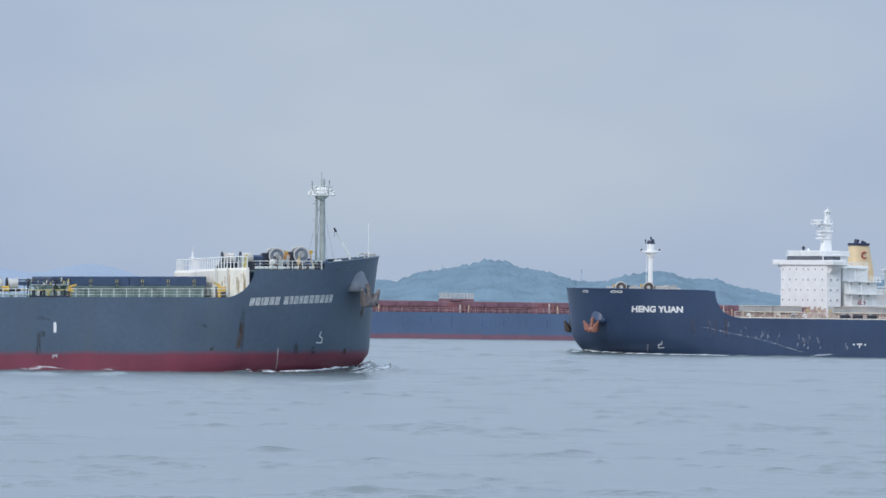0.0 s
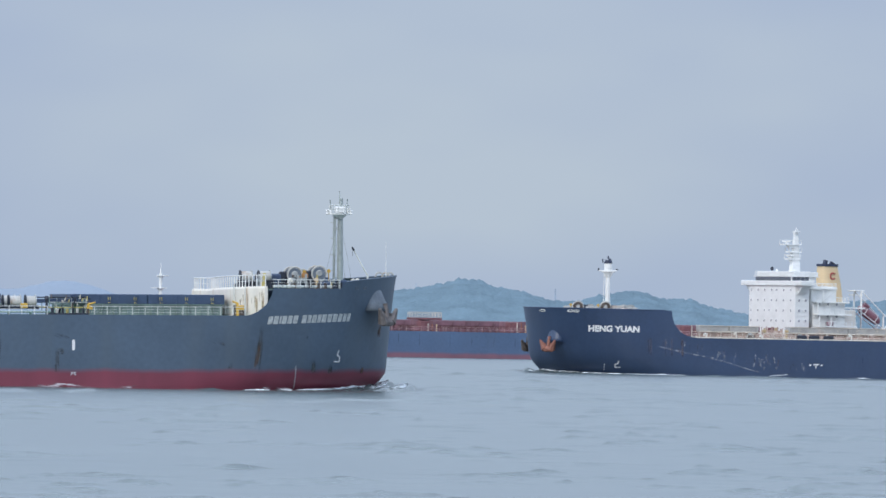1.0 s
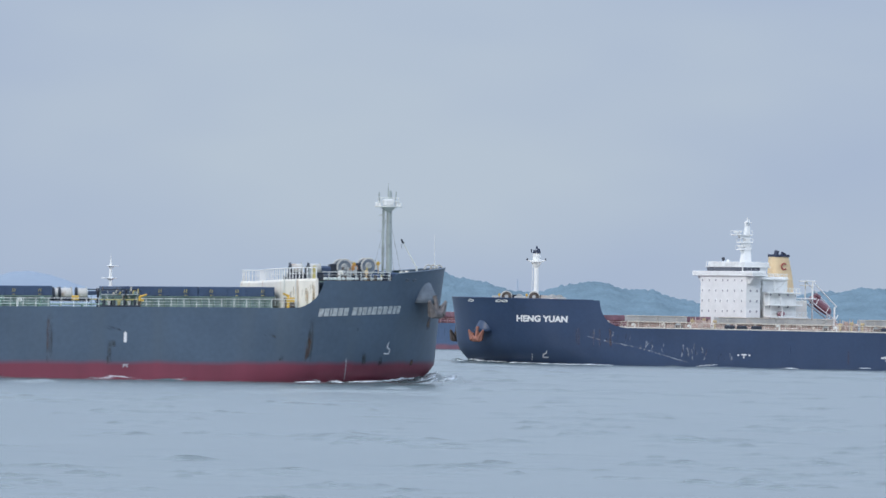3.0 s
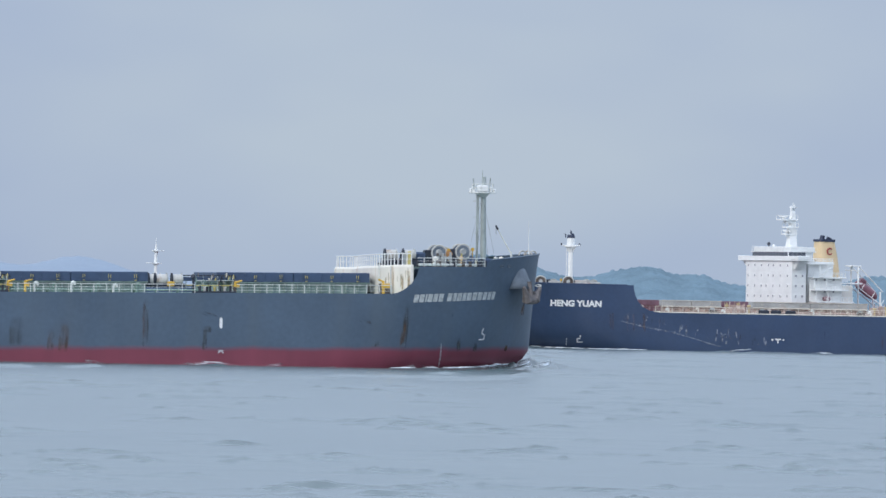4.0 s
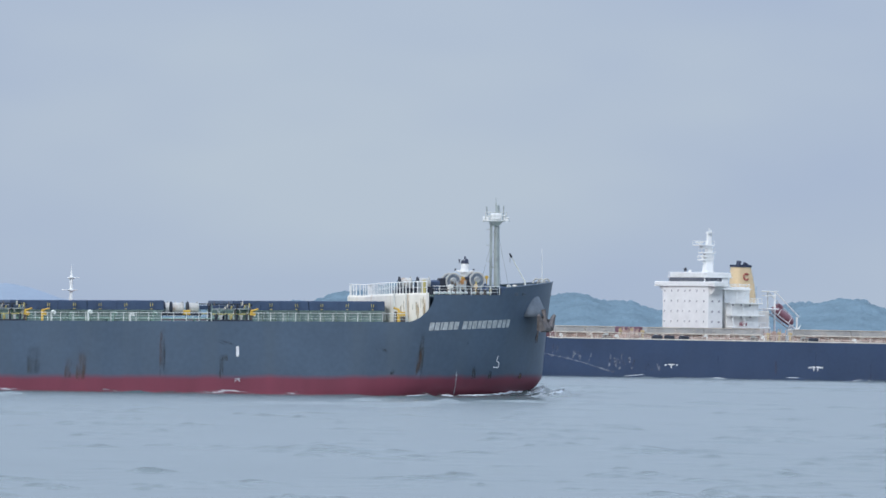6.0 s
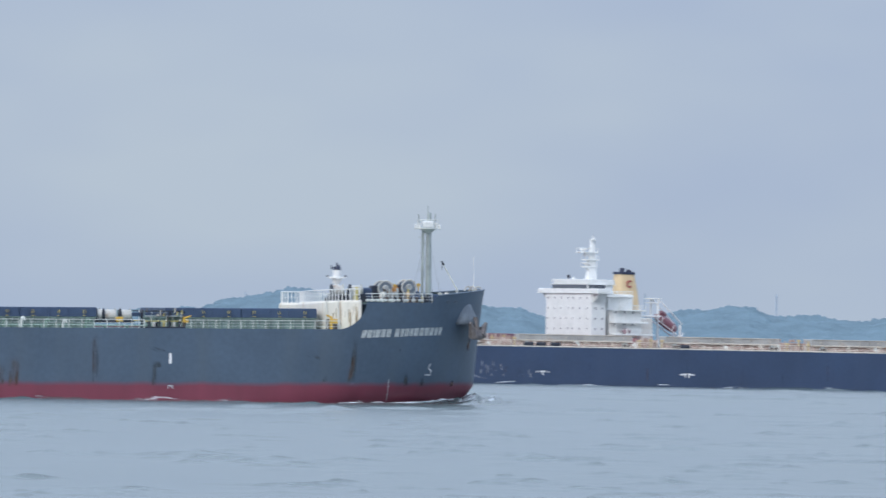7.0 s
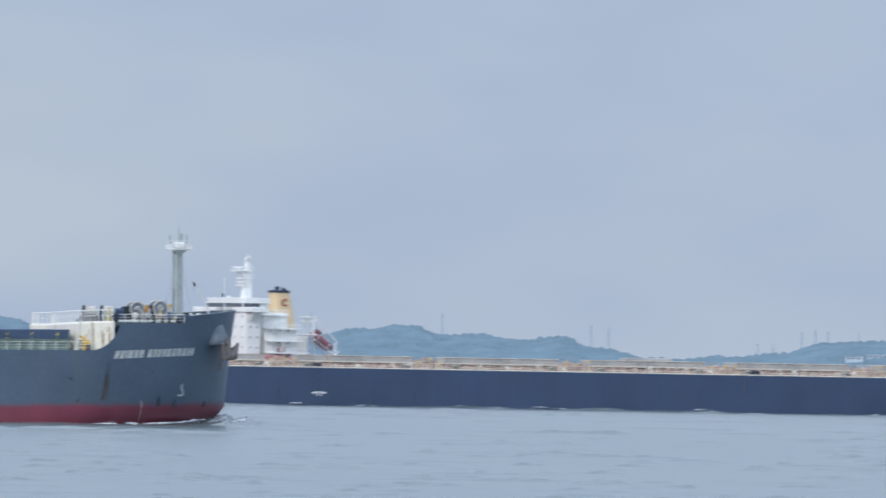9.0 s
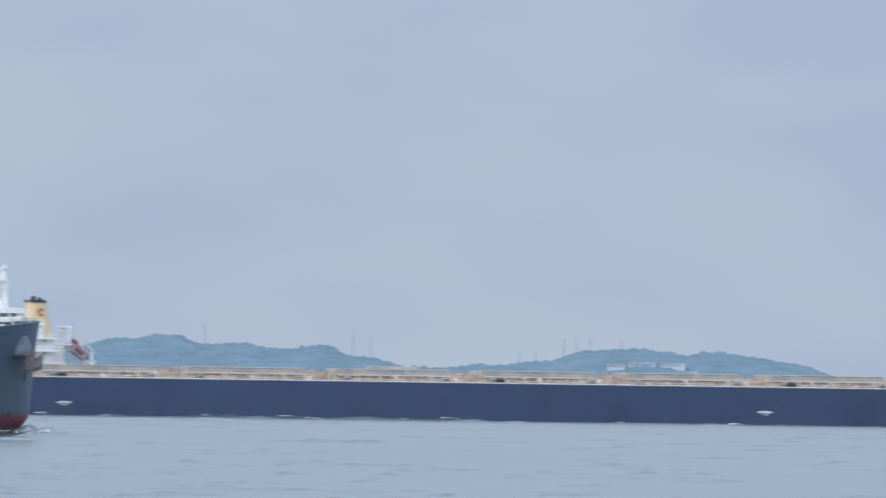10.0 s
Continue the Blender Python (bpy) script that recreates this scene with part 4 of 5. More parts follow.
    rod(bm, (-1.2, 0, 13.6), (-1.2, 0, 18.3), .06, .03, 6)
    part("jack_staff", bm, M_WHITE, ship)
    for x, y in ((-.9, -1.2), (-1.0, 1.2), (-3.2, -5.5)):
        bm = bm_new()
        for k in range(10):
            a, b = k * math.pi / 10, (k + 1) * math.pi / 10
            rod(bm, (x + math.cos(a) * .5, y, 14.0 + math.sin(a) * .55), (x + math.cos(b) * .5, y, 14.0 + math.sin(b) * .55), .1, None, 6)
        part("fairlead", bm, M_DRUM, ship)
    for x in (-7.3, -6.1):
        bm = bm_new()
        c = CH.on(x, 12.55, -1, .02)
        for k in range(12):
            a, b = k * math.pi / 6, (k + 1) * math.pi / 6
            pa, pb = (CH.on(x + math.cos(q) * .24, 12.6 + math.sin(q) * .15, -1, .04) for q in (a, b))
            rod(bm, pa, pb, .045, None, 5)
        part("mooring_port", bm, M_HAWSE, ship)
    for sd in (-1, 1):
        anchor(ship, CH, -4.0, 10.1, sd, M_ANCHOR, M_HAWSE, 1.4, .3)
    # name as one slanting bar for each letter, two words
    x = -19.75
    for word in ((.72, .70, .30, .72, .70, .72), (.74, .56, .72, .56, .74, .72, .74, .66, .54, .54)):
        for w in word:
            z = 8.12 + (x + 19) * .035
            painted(ship, CH, "name_bar", [((x, z), (x + w * .86, z), (x + w * .86 + .22, z + .98), (x + .22, z + .98))], -1, M_NAME, .035)
            x += w + .055
        x += .42
    # draught, thruster and tug marks
    ax = -44.75
    painted(ship, CH, "pilot_mark", [((ax - .19, 4.95), (ax + .19, 4.95), (ax + .19, 6.0), (ax - .19, 6.0)), ((ax - .11, 4.82), (ax + .11, 4.82), (ax + .19, 4.95), (ax - .19, 4.95)), ((ax - .19, 6.0), (ax + .19, 6.0), (ax + .11, 6.13), (ax - .11, 6.13))], -1, M_LETTER)
    painted(ship, CH, "tug_mark", [strip(ax - .35, 1.8, ax - .08, 2.02, .1), strip(ax + .35, 1.8, ax + .08, 2.02, .1), strip(ax - .35, 2.12, ax + .35, 2.12, .09)], -1, M_MARK)
    bx = -9.6
    painted(ship, CH, "bulb_mark", [strip(bx - .55, 3.55, bx + .25, 3.5, .13), strip(bx + .25, 3.5, bx + .35, 4.1, .13), strip(bx + .35, 4.1, bx - .1, 4.3, .13), strip(bx - .1, 4.3, bx + .15, 4.95, .13)], -1, M_LETTER)
    dx = -15.6
    painted(ship, CH, "draught_mark", [strip(dx, .2, dx, 3.0, .06)] + [strip(dx - .12, .6 + i * .5, dx + .12, .6 + i * .5, .06) for i in range(5)], -1, M_MARK)
    painted(ship, CH, "thruster_mark", [strip(-14.4, 6.3, -13.9, 6.8, .09), strip(-14.4, 6.8, -13.9, 6.3, .09), strip(-14.15, 6.2, -14.15, 6.9, .09)], -1, M_STAIN)
    # long stains under the scuppers
    for x, z0, z1, w, m in ((-54.4, 2.0, 8.7, .65, M_STAIN), (-54.6, 3.2, 8.2, .35, M_RUSTRUN), (-65.0, 1.8, 5.6, 1.0, M_RUSTRUN), (-66.6, 2.0, 4.8, .7, M_RUSTRUN), (-46.8, 2.0, 4.9, .5, M_STAIN),
                            (-46.4, 4.2, 5.2, .9, M_STAIN), (-46.2, 6.4, 6.7, 1.6, M_STAIN), (-20.9, 2.0, 8.6, .55, M_STAIN), (-21.2, 2.4, 6.0, .4, M_RUSTRUN), (-13.0, 2.0, 3.9, .5, M_STAIN), (-10.6, 2.0, 3.3, .5, M_STAIN),
                            (-5.6, 2.0, 2.9, .4, M_RUSTRUN), (-71, 2.4, 6.4, 1.4, M_STAIN), (-24.6, 2.6, 3.4, .4, M_STAIN), (-26.0, 5.6, 5.9, 1.4, M_STAIN), (-80, 2.2, 8.6, .6, M_STAIN), (-91, 2.2, 6, .8, M_RUSTRUN), (-3.2, 6.4, 8.6, .5, M_RUSTRUN)):
        lean = .5 if abs(x + 20.9) < .5 else rnd.uniform(-.1, .25)
        stain(ship, CH, x, z0, z1, w, lean, -1, m, rnd)
    return ship


SLATE = slate_carrier()


# ---- the navy blue carrier, bound to the left ----
HE = Hull(290, 44, -3.0, [(0, 11.4), (26.4, 11.25), (26.55, 10.2), (26.8, 9.3), (27.3, 8.4), (28.1, 7.5), (29.3, 6.9), (30.5, 6.65), (31.5, 6.6), (290, 6.6)], 1.5, 3.5)


def lettering(ship, hull, text, x0, z0, height, width, side, mat):
    """Raised painted letters laid on the curve of the bow; reads along the ship's length."""
    cu = bpy.data.curves.new("lettering", "FONT")
    cu.body, cu.size, cu.offset = text, 1.0, 0.045
    ob = bpy.data.objects.new("lettering", cu)
    scene.collection.objects.link(ob)
    dg = bpy.context.evaluated_depsgraph_get()
    me = bpy.data.meshes.new_from_object(ob.evaluated_get(dg))
    bpy.data.objects.remove(ob)
    bm = bm_new()
    bm.from_mesh(me)
    bpy.data.meshes.remove(me)
    bmesh.ops.triangulate(bm, faces=bm.faces)
    bmesh.ops.subdivide_edges(bm, edges=[e for e in bm.edges if e.calc_length() > .4], cuts=2)
    xs = [v.co.x for v in bm.verts]
    zs = [v.co.y for v in bm.verts]
    a, b, c, d = min(xs), max(xs), min(zs), max(zs)
    for v in bm.verts:
        u, w = (v.co.x - a) / (b - a), (v.co.y - c) / (d - c)
        v.co = hull.on(x0 - side * u * width, z0 + w * height, side, .04)
    return part("lettering", bm, mat, ship, "white painted ship's name")


def short_mast(ship, x, z, top):
    bm = bm_new()
    rod(bm, (x, 0, z), (x, 0, top - 2.6), .5, .42, 14)
    root = part("foremast", bm, M_WHITE, ship, "white tubular foremast with dark lamp head")
    bm = bm_new()
    rod(bm, (x, 0, top - 3.6), (x, 0, top - 2.6), .45, 1.0, 14)
    rod(bm, (x, 0, top - 2.6), (x, 0, top - 2.4), 1.3, None, 16)
    box(bm, (x, 0, top - 2.35), (3.4, .6, .14), bevel=.04)
    part("platform", bm, M_WHITE, root)
    bm = bm_new()
    rod(bm, (x, 0, top - 2.8), (x, 0, top - 1.0), .75, .7, 12)
    part("light_box", bm, M_WHITE, root)
    bm = bm_new()
    rod(bm, (x, 0, top - 1.05), (x, 0, top - .45), .75, .62, 12)
    box(bm, (x - .3, 0, top - .35), (.5, .5, .3), bevel=.05)
    rod(bm, (x, 0, top - .3), (x, 0, top + .25), .2, .12, 8)
    rod(bm, (x + .95, 0, top - 1.0), (x + 1.0, 0, top - .3), .07, .14, 6)
    part("lamp_head", bm, M_BLUEDARK, root)
    for dx in (-1.6, 1.7):
        bm = bm_new()
        rod(bm, (x + dx, 0, top - 2.35), (x + dx, 0, top - 1.95), .18, .12, 8)
        part("lamp_housing", bm, M_DARK, root)
    bm = bm_new()
    for dy in (-.2, .2):
        rod(bm, (x + .75, dy, z), (x + .7, dy, top - 3), .05, None, 5)
    for i in range(20):
        rod(bm, (x + .72, -.2, z + .3 + i * .3), (x + .72, .2, z + .3 + i * .3), .03, None, 4)
    part("ladder", bm, M_WHITE, root)
    return root


def hatch_edge(root, x0, x1, half, top):
    """Pale bars along the upper and lower edges of a hatch cover."""
    for sd in (-1, 1):
        for z in (top - .02, top - 1.0):
            bm = bm_new()
            box(bm, ((x0 + x1) / 2, sd * (half + .12), z), (abs(x1 - x0) + .1, .14, .12), bevel=.03)
            part("edge_bar", bm, M_BEIGE, root)


def navy_carrier():
    ship = thing("bulk_carrier", "navy blue bulk carrier with beige deck, under way on the sea", "ship", "ships under way")
    rnd = random.Random(21)
    HE.shell(ship, M_NAVY)
    HE.deck(ship, M_BEIGE, 25.5, 289, 6.5, "main_deck")
    HE.deck(ship, M_BEIGE, 1.5, 25.7, 10.1, "forecastle_deck", .4)
    bm = bm_new()
    n = 22
    for i in range(n):
        y0, y1 = -20.5 + 41 * i / n, -20.5 + 41 * (i + 1) / n
        box(bm, (-25.5, (y0 + y1) / 2, 8.3), (.25, 41 / n - .02, 3.6))
    part("forecastle_bulkhead", bm, M_BEIGE, ship)
    # gunwale strip: pale paint along the sheer
    for sd in (-1, 1):
        bm = bm_new()
        pipe(bm, [HE.on(-31 - i * 7.8, 6.62, sd, -.1) for i in range(34)], .14)
        part("gunwale", bm, M_CREAMRAIL, ship, "cream gunwale bar")
        bm = bm_new()
        ss = [.1 + i * 1.05 for i in range(25)]
        pipe(bm, [HE.on(-a, HE.top(a), sd, -.08) for a in ss], .13)
        part("bulwark_cap", bm, M_NAVY, ship)
    for k in range(10):
        a, b = 31.5 + k * 24.5, 31.5 + (k + 1) * 24.5
        handrail(ship, [(-a, HE.half(-a, 6.6) - .3, 6.6), (-b, HE.half(-b, 6.6) - .3, 6.6)], 1.05, 1.9, .055, 3, mat=M_CREAMRAIL)
        handrail(ship, [(-a, -HE.half(-a, 6.6) + .3, 6.6), (-b, -HE.half(-b, 6.6) + .3, 6.6)], 1.05, 1.9, .055, 3, mat=M_CREAMRAIL)
    lead = hatch(ship, -31.8, -42.6, 9.0, 6.5, 8.75, M_HATCHPALE, M_RUSTBEIGE, 3, M_BEIGE)
    hatch_edge(lead, -31.8, -42.6, 9.0, 8.75)
    first = hatch(ship, -48.2, -69.0, 10.5, 6.5, 8.75, M_HATCHPALE, M_RUSTBEIGE, 6, M_BEIGE)
    hatch_edge(first, -48.2, -69.0, 10.5, 8.75)
    for k in range(1, 8):
        copy_thing(first, pose(-26.6 * k, 0, 0))
    for k in range(9):
        x = -45.3 - 26.6 * k
        root = None
        for sd in (1, -1):
            bm = bm_new()
            box(bm, (x, sd * 11.2, 7.3), (2.6, 1.4, 1.6), bevel=.06)
            box(bm, (x + 1.2, sd * 12.4, 7.0), (3.6, 1.2, .9), bevel=.06)
            for i in range(4):
                rod(bm, (x - 1.4 + i * .9, sd * 12.2, 6.5), (x - 1.4 + i * .9, sd * 12.2, 8.4 + rnd.random() * .5), .09, None, 5)
            side = part("hatch_gear", bm, M_RUSTBEIGE, root or ship, "beige and rust-stained hatch gear")
            root = root or side
        for i in range(5):
            bm = bm_new()
            xx = x - 2.2 + i * 1.0 + rnd.uniform(-.2, .2)
            yy = 12 + rnd.uniform(-1, 3)
            rod(bm, (xx, yy, 6.5), (xx, yy, 7.6 + rnd.random() * 1.0), .2, .16, 6)
            box(bm, (xx, yy, 7.7 + rnd.random() * .8), (.7, .5, .45), bevel=.05)
            part("roller", bm, M_OCHRE if i % 2 == 0 else M_RUSTBEIGE, root)
        for i in range(2):
            winch(ship, x + 4.6 - i * 9.0, 16.5, 6.5, .55, 1.4, M_STEEL, M_RUST)
        for i in range(6):
            vent(ship, x + 3 + i * 3.4 + rnd.uniform(-.8, .8), 17.2 + rnd.uniform(-1, 1), 6.5, .6 + rnd.random() * .5, (M_RAIL, M_BEIGE, M_RUSTBEIGE)[i % 3])
        bm = bm_new()
        for i in range(4):
            rod(bm, (x - 3, 14.2 + i * .45, 6.95), (x - 23.5, 14.2 + i * .45, 6.95), .13, None, 6)
        for i in range(11):
            box(bm, (x - 3.2 - i * 2.0, 14.9, 6.7), (.14, 2.0, .42))
        part("deck_pipe", bm, M_RUSTBEIGE, ship, "pinkish primed deck pipes")
    for x, m in ((-50.0, M_DARK), (-52.2, M_DARK), (-54.8, M_DARK), (-78, M_DARK), (-157, M_DARK), (-210, M_DARK), (-238, M_DARK)):
        bollard(ship, x, 20.6, 6.6, m)
        bm = bm_new()
        box(bm, (x + .2, 21.5, 6.95), (1.9, .8, .85), bevel=.2)
        part("fairlead", bm, M_DARK, ship)
    # raised store house on the cross deck further aft
    bm = bm_new()
    box(bm, (-139.5, -3, 8.6), (9, 8, 1.4), bevel=.1)
    part("store_house", bm, M_HATCHPALE, ship)
    # forecastle: winches show over the bulwark
    for x in (-9.9, -14.9):
        windlass(ship, x, 2.5, 10.4, M_RUST)
    for x, y in ((-12.3, -4), (-18.2, 3), (-19.6, -3)):
        winch(ship, x, y, 10.3, .95, 2.4, M_STEEL, M_RUSTBEIGE)
    for x, y, sx, sz in ((-12.4, 5, 2.2, 1.7), (-17.2, 4.0, 2.2, 1.9), (-19.8, 2, 2.0, 1.6), (-7.9, 3, 1.3, 1.7)):
        bm = bm_new()
        box(bm, (x, y, 10.1 + sz / 2), (sx, 2.2, sz), bevel=.12)
        part("motor_casing", bm, M_HATCHPALE, ship)
    short_mast(ship, -15.3, 10.1, 20.5)
    for x in (-3.4, -8.3, -9.4):
        bm = bm_new()
        for i in range(12):
            a, b = i * math.pi / 6, (i + 1) * math.pi / 6
            rod(bm, HE.on(x + math.cos(a) * .5, 10.85 + math.sin(a) * .16, 1, .03), HE.on(x + math.cos(b) * .5, 10.85 + math.sin(b) * .16, 1, .03), .07, None, 5)
        part("mooring_port", bm, M_RAIL, ship)
    anchor(ship, HE, -5.7, 5.7, 1, M_ORANGE, M_NAVY, 1.35, .15)
    anchor(ship, HE, -2.2, 5.6, -1, M_RUST, M_NAVY, 1.35, .5)
    lettering(ship, HE, "HENG YUAN", -11.6, 7.3, 1.15, 9.1, 1, M_LETTER)
    bx = -17.0
    painted(ship, HE, "bulb_mark", [strip(bx - .5, 1.15, bx + .45, 1.1, .16), strip(bx + .45, 1.1, bx + .5, 1.7, .16), strip(bx + .5, 1.7, bx, 1.75, .16), strip(bx, 1.75, bx - .1, 2.3, .16)], 1, M_LETTER)
    painted(ship, HE, "draught_mark", [strip(-14.6, .6 + i * .45, -14.6, .8 + i * .45, .2) for i in range(3)], 1, M_MARK)
    for x, two in ((-52.4, False), (-78.3, True), (-205.0, True), (-231.0, True)):
        tees = (-.36, .36) if two else (0.0,)
        marks = [strip(x + k, 1.65, x + k, 2.4, .2) for k in tees] + [strip(x + k - (.28 if two else .5), 2.3, x + k + (.28 if two else .5), 2.3, .24) for k in tees]
        ends = (-.8, -1.15, .8, 1.15) if two else (-1.0, 1.0)
        marks += [strip(x + k - .14, 2.2, x + k + .14, 2.2, .26) for k in ends]
        painted(ship, HE, "tug_mark", marks, 1, M_LETTER)
    # scrapes of fenders and lines on the shoulder
    line = [(-24.4, 4.9), (-28.2, 4.1), (-32.2, 3.4), (-36.2, 2.5), (-39.2, 1.6), (-42.2, .8)]
    for (a, za), (b, zb) in zip(line, line[1:]):
        painted(ship, HE, "scrape", [strip(a, za, b, zb, .14)], 1, M_SCRAPE, .02)
    for i in range(46):
        x = -23.7 - rnd.random() ** .8 * 27
        zc = 5.2 - (-23.7 - x) * .15 + rnd.uniform(-1.0, .8)
        h = rnd.uniform(.25, 1.1)
        painted(ship, HE, "scrape", [strip(x, zc, x + rnd.uniform(-.2, .2), zc + h, rnd.uniform(.08, .24))], 1, M_SCRAPE if i % 3 else M_SCRAPERUST, .02)
    for i in range(7):
        x = -22 - rnd.random() * 9
        painted(ship, HE, "scrape", [strip(x, 3 + rnd.random(), x + .1, 6 + rnd.random() * .5, .25)], 1, M_SCRAPERUST, .02)
    for i in range(26):
        x = -60 - i * 8.6 - rnd.uniform(0, 3)
        z0 = rnd.uniform(.3, 2.4)
        painted(ship, HE, "rust_streak", [strip(x, z0, x, z0 + rnd.uniform(2, 3.8), rnd.uniform(.12, .3))], 1, M_SCRAPERUST if i % 2 else M_FADED, .02)
    return ship


M_BLUEDARK = material("dark_blue_cap_paint", (0.025, 0.035, 0.07), 0.6, 0, 0.2, 0.6)
# the sky's reflection is painted into this pale pane colour
M_PORT = material("port_glass_painted_sky", (0.36, 0.35, 0.38), 0.1, 0, 0.1, 1.0, 0.0)
M_CREAMRAIL = material("cream_rail_paint", (0.60, 0.56, 0.49), 0.6, 0, 0.15, 1.0)
M_HATCHPALE = material("pale_grey_hatch_paint", (0.36, 0.365, 0.36), 0.6, 0, 0.15, 0.3, 0.02, (0.33, 0.25, 0.20), 0.2)
M_OCHRE = material("faded_ochre_paint", (0.48, 0.38, 0.22), 0.6, 0, 0.2, 1.0)
M_RUSTBEIGE = material("pinkish_primed_steel", (0.40, 0.29, 0.25), 0.7, 0, 0.3, 1.0, 0.02, (0.62, 0.58, 0.52), 0.3)
M_FADED = streak_material("faded_blue_streak", (0.08, 0.10, 0.17), 0.6, (1.2, 1.2, 0.3))
NAVY = navy_carrier()


# ---- the blue carrier with the white bridge house, beyond the others ----
FA = Hull(200, 32.2, -3.0, [(0, 10.0), (16, 9.4), (17, 8.6), (18.5, 6.6), (20, 6.05), (200, 6.05)], 1.6, 3.0)


def window(parent, p, s, name="window"):
    """A framed port: pale rim round a grey pane with sky reflection in its colour."""
    bm = bm_new()
    box(bm, p, (s[0] + .1, s[1] + .22, s[2] + .22) if s[0] < s[1] else (s[0] + .22, s[1] + .1, s[2] + .22), bevel=.03)
    part(name, bm, M_WHITE, parent)
    bm = bm_new()
    d = (.03, 0, 0) if s[0] < s[1] else (0, .03, 0)
    box(bm, Vector(p) + Vector(d), (s[0] + .1, s[1], s[2]) if s[0] < s[1] else (s[0], s[1] + .1, s[2]))
    part("pane", bm, M_PORT, parent)


def settle(ob, levels):
    """Shift a part and its pieces to lower deck levels: (old, new) heights."""
    for piece in [ob] + list(ob.children_recursive):
        for v in piece.data.vertices:
            v.co.z = float(np.interp(v.co.z, [a for a, b in levels], [b for a, b in levels]))


def deckhouse(ship):
    fx = -163.5
    z0 = 6.0
    bm = bm_new()
    box(bm, (fx - 2.0, 0, (z0 + 20.0) / 2), (4.0, 21.6, 20.0 - z0), bevel=.12)
    house = part("bridge_house", bm, M_WHITE, ship, "white five-storey bridge house")
    for k in range(4):
        z = 10.6 + k * 2.72
        for y in (-9.6, -6.4, -3.3, 0 if k != 1 else -1.0, 2.3, 5.6, 9.0):
            window(house, (fx + .02, y, z), (.06, .42, .55))
        for x in (-164.6, -166.4):
            window(house, (x, 10.82, z), (.42, .06, .55))
    for k in range(4):
        bm = bm_new()
        box(bm, (fx - 2.0, 0, 9.2 + k * 2.72), (4.1, 21.72, .05))
        part("deck_seam", bm, M_WHITE, house)
    # bridge deck with wings, wheelhouse and its band of windows
    bm = bm_new()
    box(bm, (fx - 1.9, 0, 20.1), (4.6, 28.4, .3), bevel=.06)
    for sd in (-1, 1):
        box(bm, (fx - 1.2, sd * 12.5, 20.75), (3.2, 3.4, 1.05), bevel=.15)
        for i in range(5):
            y0 = 10.8 + i * .5
            box(bm, (fx - 1.8, sd * (y0 + .28), 19.95 - (4 - i) * .22 - .11), (2.4, .56, (5 - i) * .42))
    box(bm, (fx + .25, 0, 20.75), (.2, 21.8, 1.0), bevel=.04)
    part("bridge_wing", bm, M_WHITE, house)
    bm = bm_new()
    box(bm, (fx - 3.6, 0, 21.3), (6.6, 17.0, 2.2), bevel=.15)
    wheel = part("wheelhouse", bm, M_WHITE, ship)
    for i in range(12):
        bm = bm_new()
        box(bm, (fx - .28, -7.6 + i * 1.38, 21.75), (.12, 1.26, 1.05))
        part("bridge_window", bm, M_GLASS, wheel)
    for i in range(4):
        bm = bm_new()
        box(bm, (fx - 1.0 - i * 1.15, 8.52, 21.75), (1.05, .12, 1.05))
        part("bridge_window", bm, M_GLASS, wheel)
    bm = bm_new()
    box(bm, (fx - 3.9, 0, 22.4), (7.6, 17.8, .22), bevel=.05)
    box(bm, (fx - 4.1, 0, 22.95), (6.8, 17.4, .95), bevel=.1)
    part("roof", bm, M_WHITE, wheel)
    for a, b in (((fx - .3, -8.6, 20.7), (fx - .3, 8.6, 20.7)), ((fx - 5.3, 8.6, 20.7), (fx - .3, 8.6, 20.7))):
        handrail(ship, [a, b], 1.1, 1.4, .06, 3, mat=M_WHITE)
    # signal mast: a tapered steel column with radar platforms reaching forward
    mx = fx - 6.0
    bm = bm_new()
    lo = [(mx + a * 1.25, b * 1.0, 22.4) for a, b in ((-1, -1), (1, -1), (1, 1), (-1, 1))]
    hi = [(mx - .3 + a * .5, b * .45, 31.2) for a, b in ((-1, -1), (1, -1), (1, 1), (-1, 1))]
    lo, hi = [bm.verts.new(p) for p in lo], [bm.verts.new(p) for p in hi]
    for k in range(4):
        bm.faces.new((lo[k], lo[(k + 1) % 4], hi[(k + 1) % 4], hi[k]))
    bm.faces.new(lo[::-1])
    bm.faces.new(hi)
    bmesh.ops.bevel(bm, geom=bm.edges[:], offset=.1, segments=1, affect="EDGES", profile=.5)
    mast = part("signal_mast", bm, M_WHITE, ship, "white tapered signal mast with radar platforms")
    for z, w, fwd in ((26.2, 3.2, .6), (27.7, 3.4, .3), (29.3, 4.8, 1.2)):
        bm = bm_new()
        box(bm, (mx + fwd, 0, z), (w, 2.0, .3), bevel=.06)
        box(bm, (mx + fwd * .6, 0, z - .35), (w * .5, 1.4, .5), bevel=.1)
        pipe(bm, [(mx + fwd - w / 2, .95, z + .9), (mx + fwd + w / 2, .95, z + .9), (mx + fwd + w / 2, -.95, z + .9), (mx + fwd - w / 2, -.95, z + .9)], .06)
        for k in range(5):
            for sd in (-.95, .95):
                rod(bm, (mx + fwd - w / 2 + w * k / 4, sd, z), (mx + fwd - w / 2 + w * k / 4, sd, z + .9), .05, None, 5)
        part("platform", bm, M_WHITE, mast)
